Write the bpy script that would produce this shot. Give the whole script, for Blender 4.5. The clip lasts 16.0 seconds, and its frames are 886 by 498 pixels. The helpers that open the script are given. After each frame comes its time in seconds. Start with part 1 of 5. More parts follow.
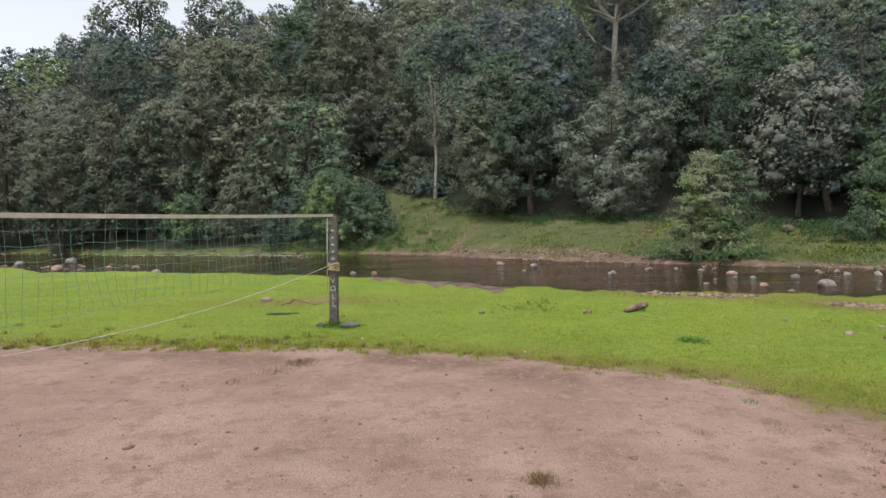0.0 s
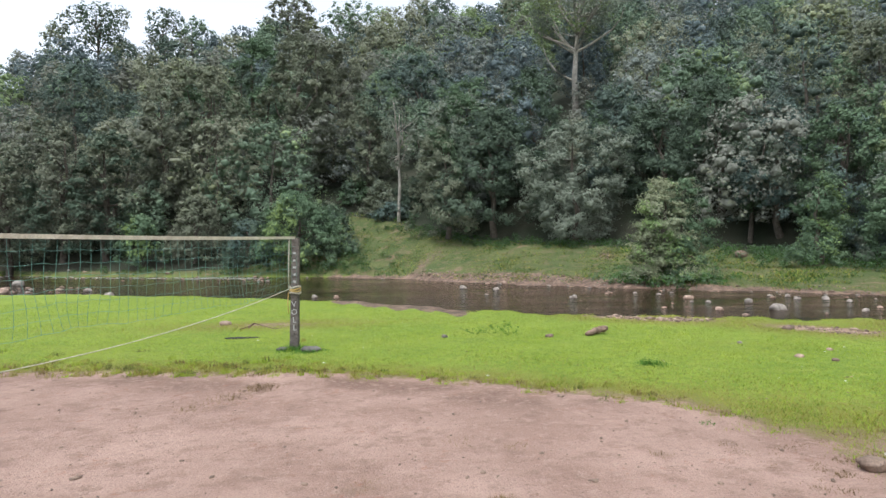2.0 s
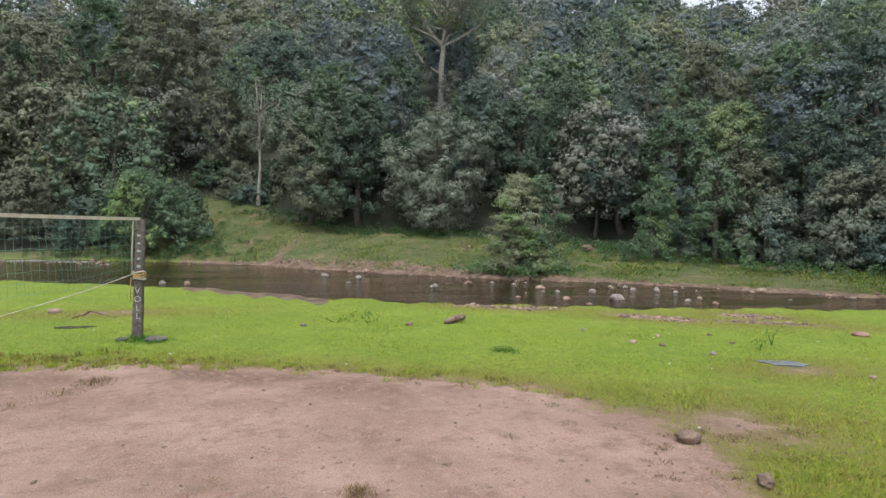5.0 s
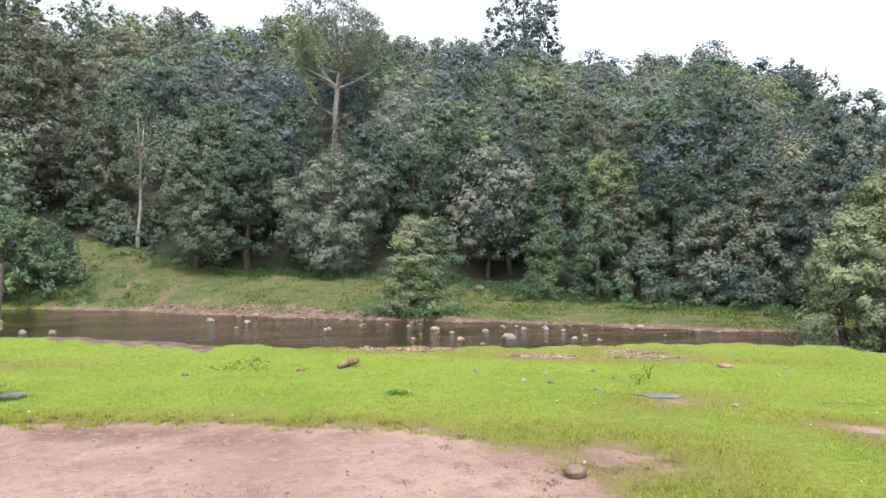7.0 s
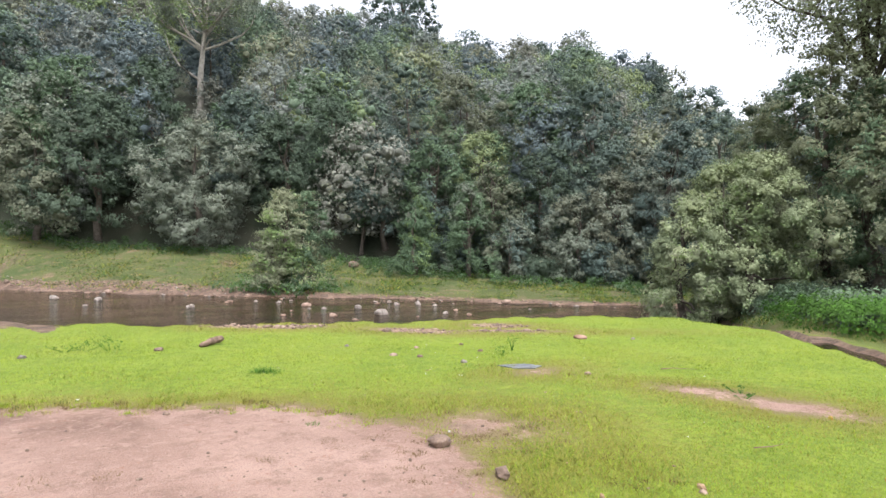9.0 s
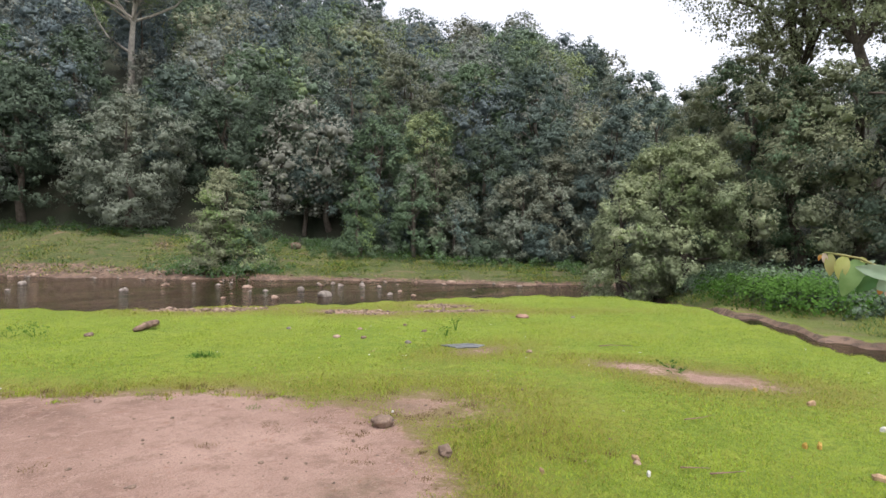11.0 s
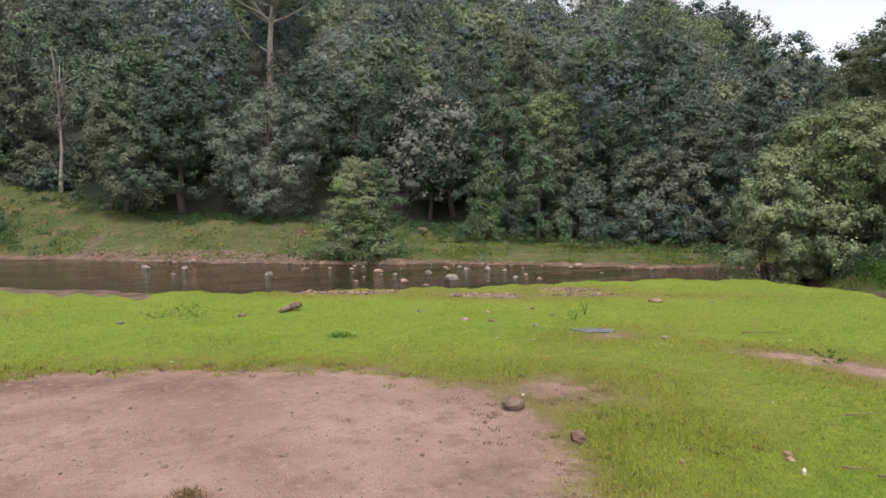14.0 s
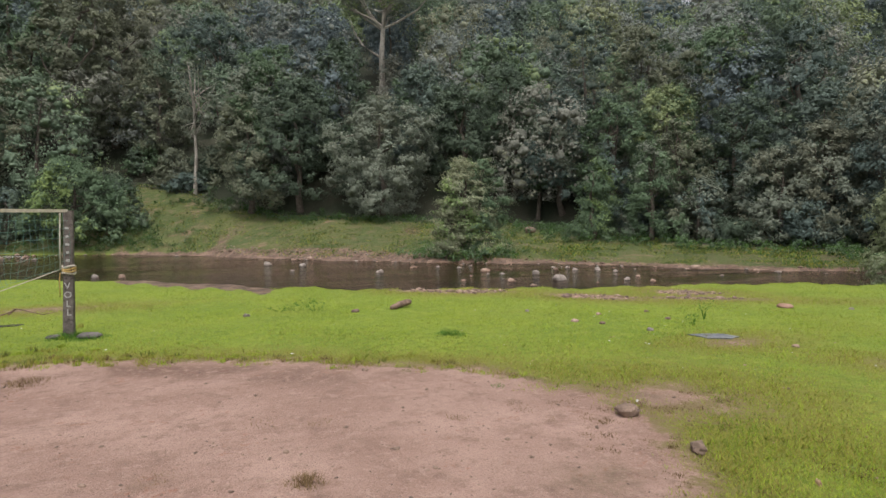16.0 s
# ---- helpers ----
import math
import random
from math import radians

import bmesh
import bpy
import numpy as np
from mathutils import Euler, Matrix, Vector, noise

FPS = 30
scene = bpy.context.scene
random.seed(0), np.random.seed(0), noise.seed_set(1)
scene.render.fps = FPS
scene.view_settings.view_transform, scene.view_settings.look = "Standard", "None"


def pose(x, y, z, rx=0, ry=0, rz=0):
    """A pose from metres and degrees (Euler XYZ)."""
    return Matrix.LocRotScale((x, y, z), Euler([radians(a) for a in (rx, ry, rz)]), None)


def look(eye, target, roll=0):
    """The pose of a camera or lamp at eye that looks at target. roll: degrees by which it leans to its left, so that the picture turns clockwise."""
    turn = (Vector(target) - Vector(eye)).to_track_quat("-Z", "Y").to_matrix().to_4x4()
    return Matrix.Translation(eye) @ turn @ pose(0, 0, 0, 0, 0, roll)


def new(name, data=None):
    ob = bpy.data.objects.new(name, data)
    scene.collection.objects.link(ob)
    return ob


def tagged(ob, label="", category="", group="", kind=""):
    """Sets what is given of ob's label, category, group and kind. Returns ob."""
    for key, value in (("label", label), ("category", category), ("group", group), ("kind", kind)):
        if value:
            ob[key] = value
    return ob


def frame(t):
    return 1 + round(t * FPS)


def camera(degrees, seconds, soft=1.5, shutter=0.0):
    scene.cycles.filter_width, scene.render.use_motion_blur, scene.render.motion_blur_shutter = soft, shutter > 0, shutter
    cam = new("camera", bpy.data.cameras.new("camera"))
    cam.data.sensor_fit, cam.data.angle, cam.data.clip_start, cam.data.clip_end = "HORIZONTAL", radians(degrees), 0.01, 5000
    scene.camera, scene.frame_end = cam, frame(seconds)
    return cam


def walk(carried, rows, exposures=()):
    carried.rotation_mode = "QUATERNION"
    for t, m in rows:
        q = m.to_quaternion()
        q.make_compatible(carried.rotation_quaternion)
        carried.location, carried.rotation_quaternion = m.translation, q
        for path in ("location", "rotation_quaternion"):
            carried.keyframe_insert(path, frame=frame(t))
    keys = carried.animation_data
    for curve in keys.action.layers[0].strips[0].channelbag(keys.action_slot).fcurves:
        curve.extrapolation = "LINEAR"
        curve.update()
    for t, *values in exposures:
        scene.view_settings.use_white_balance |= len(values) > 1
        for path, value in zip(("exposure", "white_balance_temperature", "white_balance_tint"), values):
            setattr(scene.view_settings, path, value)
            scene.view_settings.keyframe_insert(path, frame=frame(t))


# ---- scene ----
cam = camera(70.97, 16.0)
PATH = [
    (0, (0.001, -0.0, 1.601), (0.001, 9.992, 1.207), -1.19),
    (0.5, (0.0, -0.012, 1.6), (0.228, 9.976, 1.15), -1.1),
    (1, (0.002, -0.009, 1.609), (0.583, 9.971, 1.356), -0.59),
    (1.5, (-0.008, 0.003, 1.617), (0.364, 9.992, 1.901), -1.1),
    (2, (-0.001, -0.011, 1.596), (0.599, 9.97, 1.574), -0.81),
    (2.5, (-0.01, -0.0, 1.594), (0.763, 9.959, 1.123), -0.29),
    (3, (-0.005, 0.015, 1.584), (0.788, 9.954, 0.818), -0.29),
    (3.5, (0.0, -0.009, 1.582), (1.012, 9.891, 0.598), 0.31),
    (4, (-0.003, -0.013, 1.577), (1.125, 9.866, 0.507), 0.24),
    (4.5, (0.008, -0.02, 1.593), (2.028, 9.759, 1.049), 0.34),
    (5, (0.012, -0.007, 1.6), (2.765, 9.604, 1.39), 0.82),
    (5.2, (0.026, -0.023, 1.593), (2.993, 9.527, 1.572), 0.53),
    (7.5, (0.027, -0.046, 1.616), (4.557, 8.856, 2.105), 0.57),
    (8, (0.033, -0.05, 1.607), (4.859, 8.707, 1.778), 0.86),
    (8.5, (0.034, -0.078, 1.622), (5.521, 8.275, 1.974), -0.1),
    (9, (0.053, -0.076, 1.612), (6.09, 7.896, 1.721), 0.84),
    (9.5, (0.058, -0.085, 1.615), (6.22, 7.791, 1.512), 0.94),
    (10, (0.063, -0.072, 1.608), (6.047, 7.938, 1.489), 1.02),
    (10.2, (0.061, -0.075, 1.607), (6.221, 7.802, 1.494), 0.84),
    (12.3, (0.1, -0.069, 1.608), (7.006, 7.159, 1.352), 0.86),
    (12.5, (0.087, -0.064, 1.616), (6.85, 7.299, 1.38), 0.94),
    (13, (0.078, -0.056, 1.614), (6.344, 7.732, 1.325), 0.31),
    (13.5, (0.063, -0.054, 1.612), (5.791, 8.134, 1.226), 0.14),
    (14, (0.042, -0.058, 1.613), (5.162, 8.52, 1.155), -0.39),
    (14.5, (0.024, -0.055, 1.614), (4.786, 8.73, 1.222), -0.65),
    (15, (0.021, -0.057, 1.616), (4.527, 8.86, 1.195), -0.58),
    (15.5, (0.025, -0.034, 1.613), (4.011, 9.124, 1.118), -0.6),
    (16, (0.025, -0.027, 1.607), (3.607, 9.298, 1.154), -0.42),
]
# seconds, stops, kelvin, tint
EXPOSURES = [(0.0, 0.82, 6350, 10.0), (1.0, 0.82, 6217, 9.3), (1.5, 1.02, 6150, 9.0), (2.0, 1.22, 6000, 8.0), (2.5, 0.97, 6100, 8.5), (3.0, 0.72, 6200, 9.0), (3.5, 0.57, 6250, 9.5),
             (4.0, 0.52, 6300, 10.0), (4.5, 0.72, 6225, 9.5), (5.0, 1.02, 6150, 9.0), (5.2, 1.12, 6150, 10.0), (7.5, 1.60, 6200, 14.0), (8.0, 1.52, 6217, 13.5), (8.5, 1.42, 6233, 13.0),
             (9.0, 1.62, 6250, 13.0), (9.5, 1.47, 6280, 13.5), (10.0, 1.22, 6300, 14.0), (10.2, 1.22, 6320, 14.0), (12.5, 1.02, 6550, 14.0), (13.5, 0.97, 6583, 14.0), (14.5, 0.87, 6588, 13.8),
             (16.0, 0.87, 6550, 13.0)]
walk(cam, [(t, look(eye, target, roll)) for t, eye, target, roll in PATH], EXPOSURES)

# ---- sky, sun, exposure ----
world = bpy.data.worlds.new("overcast_sky")
scene.world = world
world.use_nodes = True
wn, wl = world.node_tree.nodes, world.node_tree.links
sky = wn.new("ShaderNodeTexSky")
sky.sky_type = "NISHITA"
sky.sun_disc = False
sky.sun_elevation, sky.sun_rotation = radians(68), radians(203)
sky.altitude = 300
sky.air_density, sky.dust_density, sky.ozone_density = 1.0, 4.0, 1.0
cloud = wn.new("ShaderNodeHueSaturation")
cloud.inputs["Saturation"].default_value = 0.22
wl.new(sky.outputs[0], cloud.inputs["Color"])
wl.new(cloud.outputs[0], wn["Background"].inputs[0])
wn["Background"].inputs[1].default_value = 0.15

sun = new("sun", bpy.data.lights.new("sun", "SUN"))
sun.data.energy, sun.data.angle, sun.data.color = 1.3, radians(30), (1.0, 0.96, 0.9)
sun.matrix_world = look((-9, -21, 57), (0, 0, 0))


# ---- materials ----
class Mat:
    """A node material with short helpers."""

    def __init__(self, name, rough=0.7, metal=0.0):
        self.m = bpy.data.materials.new(name)
        self.m.use_nodes = True
        self.n, self.l = self.m.node_tree.nodes, self.m.node_tree.links
        self.b = self.n["Principled BSDF"]
        self.b.inputs["Roughness"].default_value = rough
        self.b.inputs["Metallic"].default_value = metal
        self.b.inputs["Specular IOR Level"].default_value = 0.3
        self.co = self.n.new("ShaderNodeTexCoord").outputs["Object"]

    def put(self, value, socket):
        if isinstance(value, (int, float)):
            socket.default_value = value
        elif isinstance(value, tuple):
            socket.default_value = (*value, 1.0) if len(value) == 3 else value
        else:
            self.l.new(value, socket)

    def noise(self, scale, detail=4.0, rough=0.55, co=None, stretch=None):
        t = self.n.new("ShaderNodeTexNoise")
        t.inputs["Scale"].default_value, t.inputs["Detail"].default_value, t.inputs["Roughness"].default_value = scale, detail, rough
        src = co or self.co
        if stretch:
            mp = self.n.new("ShaderNodeMapping")
            mp.inputs["Scale"].default_value = stretch
            self.l.new(src, mp.inputs[0])
            src = mp.outputs[0]
        self.l.new(src, t.inputs["Vector"])
        return t.outputs["Fac"]

    def ramp(self, fac, lo, hi, a=0.0, b=1.0):
        r = self.n.new("ShaderNodeMapRange")
        r.interpolation_type = "SMOOTHSTEP"
        self.put(fac, r.inputs[0])
        for i, v in enumerate((lo, hi, a, b)):
            r.inputs[i + 1].default_value = v
        return r.outputs[0]

    def mix(self, fac, a, b, mode="MIX"):
        x = self.n.new("ShaderNodeMix")
        x.data_type, x.blend_type = "RGBA", mode
        self.put(fac, x.inputs[0])
        self.put(a, x.inputs[6])
        self.put(b, x.inputs[7])
        return x.outputs[2]

    def math(self, op, a, b=0.0):
        x = self.n.new("ShaderNodeMath")
        x.operation = op
        self.put(a, x.inputs[0])
        self.put(b, x.inputs[1])
        return x.outputs[0]

    def attr(self, name):
        a = self.n.new("ShaderNodeAttribute")
        a.attribute_name = name
        return a.outputs["Fac"]

    def bump(self, height, strength=0.5, dist=0.02):
        b = self.n.new("ShaderNodeBump")
        b.inputs["Strength"].default_value, b.inputs["Distance"].default_value = strength, dist
        self.put(height, b.inputs["Height"])
        self.l.new(b.outputs[0], self.b.inputs["Normal"])

    def color(self, c):
        self.put(c, self.b.inputs["Base Color"])
        return self

    def rough(self, v):
        self.put(v, self.b.inputs["Roughness"])
        return self


def plain(name, dark, light, scale=8.0, rough=0.8, bump=0.4, dist=0.01, spots=None):
    """A surface with broad and fine variation between two colours."""
    m = Mat(name, rough)
    c = m.mix(m.ramp(m.noise(scale), 0.3, 0.7), dark, light)
    c = m.mix(m.ramp(m.noise(scale * 7, 3), 0.35, 0.75, 0.0, 0.45), c, tuple(v * 0.55 for v in dark))
    if spots:
        c = m.mix(m.ramp(m.noise(scale * 2.3, 5), 0.56, 0.66), c, spots)
    m.color(c)
    m.bump(m.noise(scale * 5, 6), bump, dist)
    return m.m


def leafy(name, col, tip, see=0.22, rough=0.65, vary=0.15, grain=2.6):
    """Leaves: each differs a little, with broader patches of a second colour."""
    m = Mat(name, rough)
    g = m.n.new("ShaderNodeNewGeometry")
    m.b.inputs["Specular IOR Level"].default_value = 0.12
    c = m.mix(m.ramp(m.noise(0.35, 3), 0.35, 0.68), col, tip)
    c = m.mix(m.math("MULTIPLY", g.outputs["Random Per Island"], vary), c, tuple(v * 0.5 for v in col))
    c = m.mix(m.ramp(m.noise(grain, 3, 0.65), 0.42, 0.64, 0.0, 0.45), c, tuple(v * 0.6 for v in col))
    m.color(c)
    m.bump(m.noise(grain * 1.6, 3, 0.6), 0.8, 0.5 / grain)
    t = m.n.new("ShaderNodeBsdfTranslucent")
    m.put(c, t.inputs[0])
    s = m.n.new("ShaderNodeMixShader")
    s.inputs[0].default_value = see
    m.l.new(m.b.outputs[0], s.inputs[1])
    m.l.new(t.outputs[0], s.inputs[2])
    m.l.new(s.outputs[0], m.n["Material Output"].inputs[0])
    return m.m


def ground_material():
    m = Mat("lawn_dirt_and_forest_floor", 0.9)
    sd, wild, bank, soil, worn = (m.attr(k) for k in ("dirt_sd", "wild", "bank", "soil", "worn"))
    n1, n2, n3, n4 = m.noise(0.45, 4), m.noise(3.0, 5), m.noise(22.0, 4), m.noise(120.0, 2)
    # lawn
    g = m.mix(m.ramp(n1, 0.35, 0.65), (0.143, 0.215, 0.020), (0.195, 0.263, 0.027))
    g = m.mix(m.ramp(n2, 0.45, 0.70, 0.0, 0.75), g, (0.248, 0.283, 0.040))
    g = m.mix(m.ramp(m.noise(1.1, 5, 0.6), 0.50, 0.64, 0.0, 0.7), g, (0.131, 0.194, 0.015))
    g = m.mix(m.ramp(m.noise(0.25, 4, 0.6), 0.52, 0.66, 0.0, 0.6), g, (0.214, 0.232, 0.029))
    g = m.mix(m.ramp(m.noise(8.0, 5, 0.65), 0.48, 0.62, 0.0, 0.75), g, (0.101, 0.157, 0.012))
    g = m.mix(m.ramp(n3, 0.45, 0.66, 0.0, 0.7), g, (0.109, 0.157, 0.014))
    g = m.mix(m.ramp(m.noise(40.0, 4, 0.7), 0.55, 0.68, 0.0, 0.6), g, (0.258, 0.312, 0.049))
    g = m.mix(m.ramp(n4, 0.5, 0.8, 0.0, 0.5), g, (0.186, 0.192, 0.059))
    ragged = m.math("ADD", sd, m.math("MULTIPLY", m.math("SUBTRACT", m.noise(5.0, 6, 0.7), 0.5), 1.5))
    g = m.mix(m.ramp(ragged, -1.0, -0.25, 0.0, 0.7), g, (0.165, 0.150, 0.030))
    g = m.mix(m.ramp(m.math("ADD", sd, m.math("MULTIPLY", m.math("SUBTRACT", m.noise(14.0, 5, 0.7), 0.5), 1.1)), -0.30, -0.05, 0.0, 0.85), g, (0.180, 0.128, 0.068))
    # bare trodden earth
    d = m.mix(m.ramp(m.noise(0.7, 4), 0.35, 0.66), (0.268, 0.170, 0.131), (0.381, 0.255, 0.203))
    d = m.mix(m.ramp(n2, 0.50, 0.78, 0.0, 0.65), d, (0.155, 0.090, 0.065))
    d = m.mix(m.ramp(m.noise(1.3, 6, 0.7), 0.60, 0.72, 0.0, 0.55), d, (0.132, 0.080, 0.054))
    axes = m.n.new("ShaderNodeSeparateXYZ")
    m.l.new(m.co, axes.inputs[0])
    moist = m.math("ADD", m.ramp(sd, 0.05, 0.35), m.math("MULTIPLY", m.ramp(sd, 0.5, 1.5), -1.0))
    moist = m.math("MULTIPLY", moist, m.ramp(axes.outputs[0], 1.2, 3.0, 1.0, 0.0))
    d = m.mix(m.math("MULTIPLY", moist, m.ramp(m.noise(0.9, 5), 0.38, 0.62, 0.0, 0.85)), d, (0.141, 0.082, 0.057))
    d = m.mix(m.ramp(m.noise(4.0, 6, 0.7), 0.50, 0.66, 0.0, 0.6), d, (0.164, 0.101, 0.075))
    d = m.mix(m.ramp(m.noise(9.5, 5, 0.65), 0.53, 0.64, 0.0, 0.6), d, (0.376, 0.260, 0.206))
    d = m.mix(m.ramp(m.noise(2.2, 5, 0.7), 0.60, 0.68, 0.0, 0.55), d, (0.174, 0.088, 0.059))
    d = m.mix(m.ramp(n3, 0.55, 0.8, 0.0, 0.5), d, (0.282, 0.193, 0.152))
    d = m.mix(m.ramp(m.noise(30.0, 4, 0.7), 0.61, 0.69, 0.0, 0.6), d, (0.080, 0.049, 0.035))
    d = m.mix(m.ramp(m.noise(55.0, 4, 0.7), 0.50, 0.64, 0.0, 0.40), d, (0.141, 0.088, 0.065))
    d = m.mix(m.ramp(m.noise(75.0, 3, 0.7), 0.54, 0.66, 0.0, 0.55), d, (0.433, 0.309, 0.253))
    d = m.mix(m.ramp(m.noise(190.0, 3, 0.7), 0.52, 0.70, 0.0, 0.3), d, (0.113, 0.072, 0.053))
    d = m.mix(m.math("MULTIPLY", m.ramp(m.noise(1.7, 3), 0.55, 0.65), m.ramp(m.noise(13.0, 4, 0.7), 0.55, 0.63, 0.0, 0.6)), d, (0.254, 0.112, 0.069))
    d = m.mix(m.ramp(m.math("ADD", worn, m.math("MULTIPLY", m.math("SUBTRACT", n2, 0.5), 0.9)), 0.45, 0.95, 0.0, 0.5), d, m.mix(m.ramp(m.noise(26.0, 4, 0.7), 0.42, 0.58), (0.197, 0.130, 0.092), (0.108, 0.090, 0.044)))
    edge = m.math("ADD", sd, m.math("MULTIPLY", m.math("SUBTRACT", n2, 0.5), 0.9))
    edge = m.math("ADD", edge, m.math("MULTIPLY", m.math("SUBTRACT", n3, 0.5), 0.45))
    is_dirt = m.ramp(edge, -0.09, 0.10)
    c = m.mix(is_dirt, g, d)
    # rough grass of the far bank
    b = m.mix(m.ramp(m.noise(0.22, 5), 0.35, 0.65), (0.050, 0.070, 0.019), (0.080, 0.090, 0.028))
    b = m.mix(m.ramp(m.noise(1.1, 5), 0.50, 0.66, 0.0, 0.85), b, (0.117, 0.094, 0.051))
    b = m.mix(m.ramp(m.noise(0.5, 6, 0.65), 0.57, 0.68, 0.0, 0.75), b, (0.178, 0.115, 0.080))
    b = m.mix(m.ramp(m.noise(4.0, 4), 0.5, 0.8, 0.0, 0.6), b, (0.049, 0.075, 0.014))
    c = m.mix(bank, c, b)
    # wet gravel and red soil at the water
    s = m.mix(m.ramp(m.noise(1.6, 6), 0.35, 0.65), (0.105, 0.069, 0.049), (0.200, 0.135, 0.098))
    s = m.mix(m.ramp(m.noise(4.0, 6, 0.7), 0.48, 0.62, 0.0, 0.8), s, (0.060, 0.045, 0.034))
    c = m.mix(m.ramp(m.math("ADD", soil, m.math("MULTIPLY", m.math("SUBTRACT", m.noise(1.4, 5), 0.5), 0.7)), 0.38, 0.62), c, s)
    # forest floor, near black: the trees' shade is put into its colour
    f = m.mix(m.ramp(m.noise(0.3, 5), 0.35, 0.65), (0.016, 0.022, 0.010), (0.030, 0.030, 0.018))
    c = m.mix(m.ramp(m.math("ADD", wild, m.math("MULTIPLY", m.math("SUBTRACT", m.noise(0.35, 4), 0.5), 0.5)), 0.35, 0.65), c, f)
    m.color(c)
    h = m.math("ADD", m.math("MULTIPLY", n3, 0.6), m.math("MULTIPLY", n2, 1.0))
    h = m.math("ADD", h, m.math("MULTIPLY", m.noise(48.0, 4, 0.7), 0.55))
    h = m.math("ADD", h, m.math("MULTIPLY", n4, 0.4))
    m.bump(h, 1.0, 0.04)
    return m.m


def water_material():
    m = Mat("dark_brown_river_water", 0.06)
    # pale streaks: rapids' foam, and sky glints painted onto the nearer ripples
    foam_glint = m.ramp(m.math("ADD", m.attr("foam_glint"), m.math("MULTIPLY", m.math("SUBTRACT", m.noise(2.2, 6, 0.75, stretch=(0.5, 2.2, 1)), 0.5), 1.7)), 0.55, 0.95)
    deep = m.mix(m.ramp(m.noise(0.9, 6, 0.7, stretch=(0.35, 1.0, 1)), 0.42, 0.60), (0.010, 0.006, 0.003), (0.034, 0.019, 0.009))
    m.color(m.mix(foam_glint, deep, (0.40, 0.41, 0.42)))
    m.rough(m.ramp(foam_glint, 0.0, 1.0, 0.07, 0.6))
    m.b.inputs["IOR"].default_value = 1.33
    m.b.inputs["Specular IOR Level"].default_value = 0.2
    calm = m.ramp(m.noise(0.22, 4, 0.6, stretch=(0.35, 1.0, 1)), 0.36, 0.60, 0.12, 1.0)
    h = m.math("ADD", m.math("MULTIPLY", m.noise(1.1, 5, 0.65, stretch=(0.4, 1.0, 1)), 0.9), m.math("MULTIPLY", m.noise(3.4, 5, 0.65, stretch=(0.5, 1.3, 1)), 0.55))
    h = m.math("ADD", h, m.math("MULTIPLY", m.noise(9.0, 4, 0.6, stretch=(0.7, 1.6, 1)), 0.28))
    m.bump(m.math("MULTIPLY", h, calm), 1.0, 0.12)
    return m.m


GROUND = ground_material()
WATER = water_material()
BARK = plain("grey_brown_bark", (0.055, 0.045, 0.035), (0.12, 0.10, 0.08), 3.0, 0.9, 0.6, 0.04)
PALE_BARK = plain("pale_grey_bark", (0.23, 0.21, 0.18), (0.37, 0.34, 0.295), 2.0, 0.85, 0.4, 0.03, (0.18, 0.16, 0.13))
ROCK = plain("river_rock_grey", (0.14, 0.122, 0.105), (0.29, 0.255, 0.22), 5.0, 0.75, 0.5, 0.02)
ROCK_WARM = plain("river_rock_ochre", (0.20, 0.14, 0.105), (0.36, 0.26, 0.20), 5.0, 0.75, 0.5, 0.02)
ROCK_DARK = plain("field_stone_brown", (0.11, 0.076, 0.056), (0.225, 0.160, 0.120), 9.0, 0.8, 0.6, 0.008, (0.085, 0.06, 0.05))
STONE_GREY = plain("dark_grey_stone", (0.060, 0.055, 0.050), (0.145, 0.130, 0.118), 9.0, 0.85, 0.6, 0.008)
WOOD = plain("weathered_grey_wood", (0.075, 0.062, 0.055), (0.165, 0.14, 0.125), 11.0, 0.85, 0.5, 0.006, (0.05, 0.04, 0.035))
LOGWOOD = plain("rotten_brown_wood", (0.11, 0.072, 0.052), (0.25, 0.17, 0.125), 12.0, 0.9, 0.8, 0.01)
CORD = plain("dirty_white_cord", (0.33, 0.295, 0.24), (0.50, 0.46, 0.39), 20.0, 0.8)
TAPE = plain("cream_net_tape", (0.50, 0.44, 0.34), (0.66, 0.60, 0.48), 9.0, 0.75)
YELLOW_ROPE = plain("yellow_nylon_rope", (0.36, 0.23, 0.07), (0.52, 0.38, 0.16), 40.0, 0.6)
NETTING = plain("green_nylon_netting", (0.075, 0.170, 0.135), (0.115, 0.225, 0.180), 9.0, 0.6, 0.1)
PAINT = plain("chalky_white_paint", (0.27, 0.26, 0.25), (0.46, 0.45, 0.43), 30.0, 0.9)
SCRAP = plain("blue_grey_plastic_sheet", (0.085, 0.092, 0.098), (0.155, 0.163, 0.170), 6.0, 0.45, 0.5, 0.01)
BLACK = plain("black_ash", (0.015, 0.014, 0.013), (0.04, 0.036, 0.032), 6.0, 0.9)
LITTER = plain("white_paper_scrap", (0.42, 0.41, 0.38), (0.60, 0.59, 0.56), 12.0, 0.7)
DRY = plain("dry_leaf", (0.26, 0.17, 0.10), (0.42, 0.29, 0.18), 20.0, 0.8)
YELLOW = plain("fallen_yellow_leaf", (0.36, 0.22, 0.05), (0.47, 0.31, 0.07), 20.0, 0.7)
BLADE = leafy("grass_blades", (0.257, 0.345, 0.034), (0.314, 0.387, 0.044), 0.3, vary=0.25, grain=30)
DEEPBLADE = leafy("deep_green_grass_blades", (0.139, 0.210, 0.018), (0.186, 0.255, 0.028), 0.3, vary=0.3, grain=30)
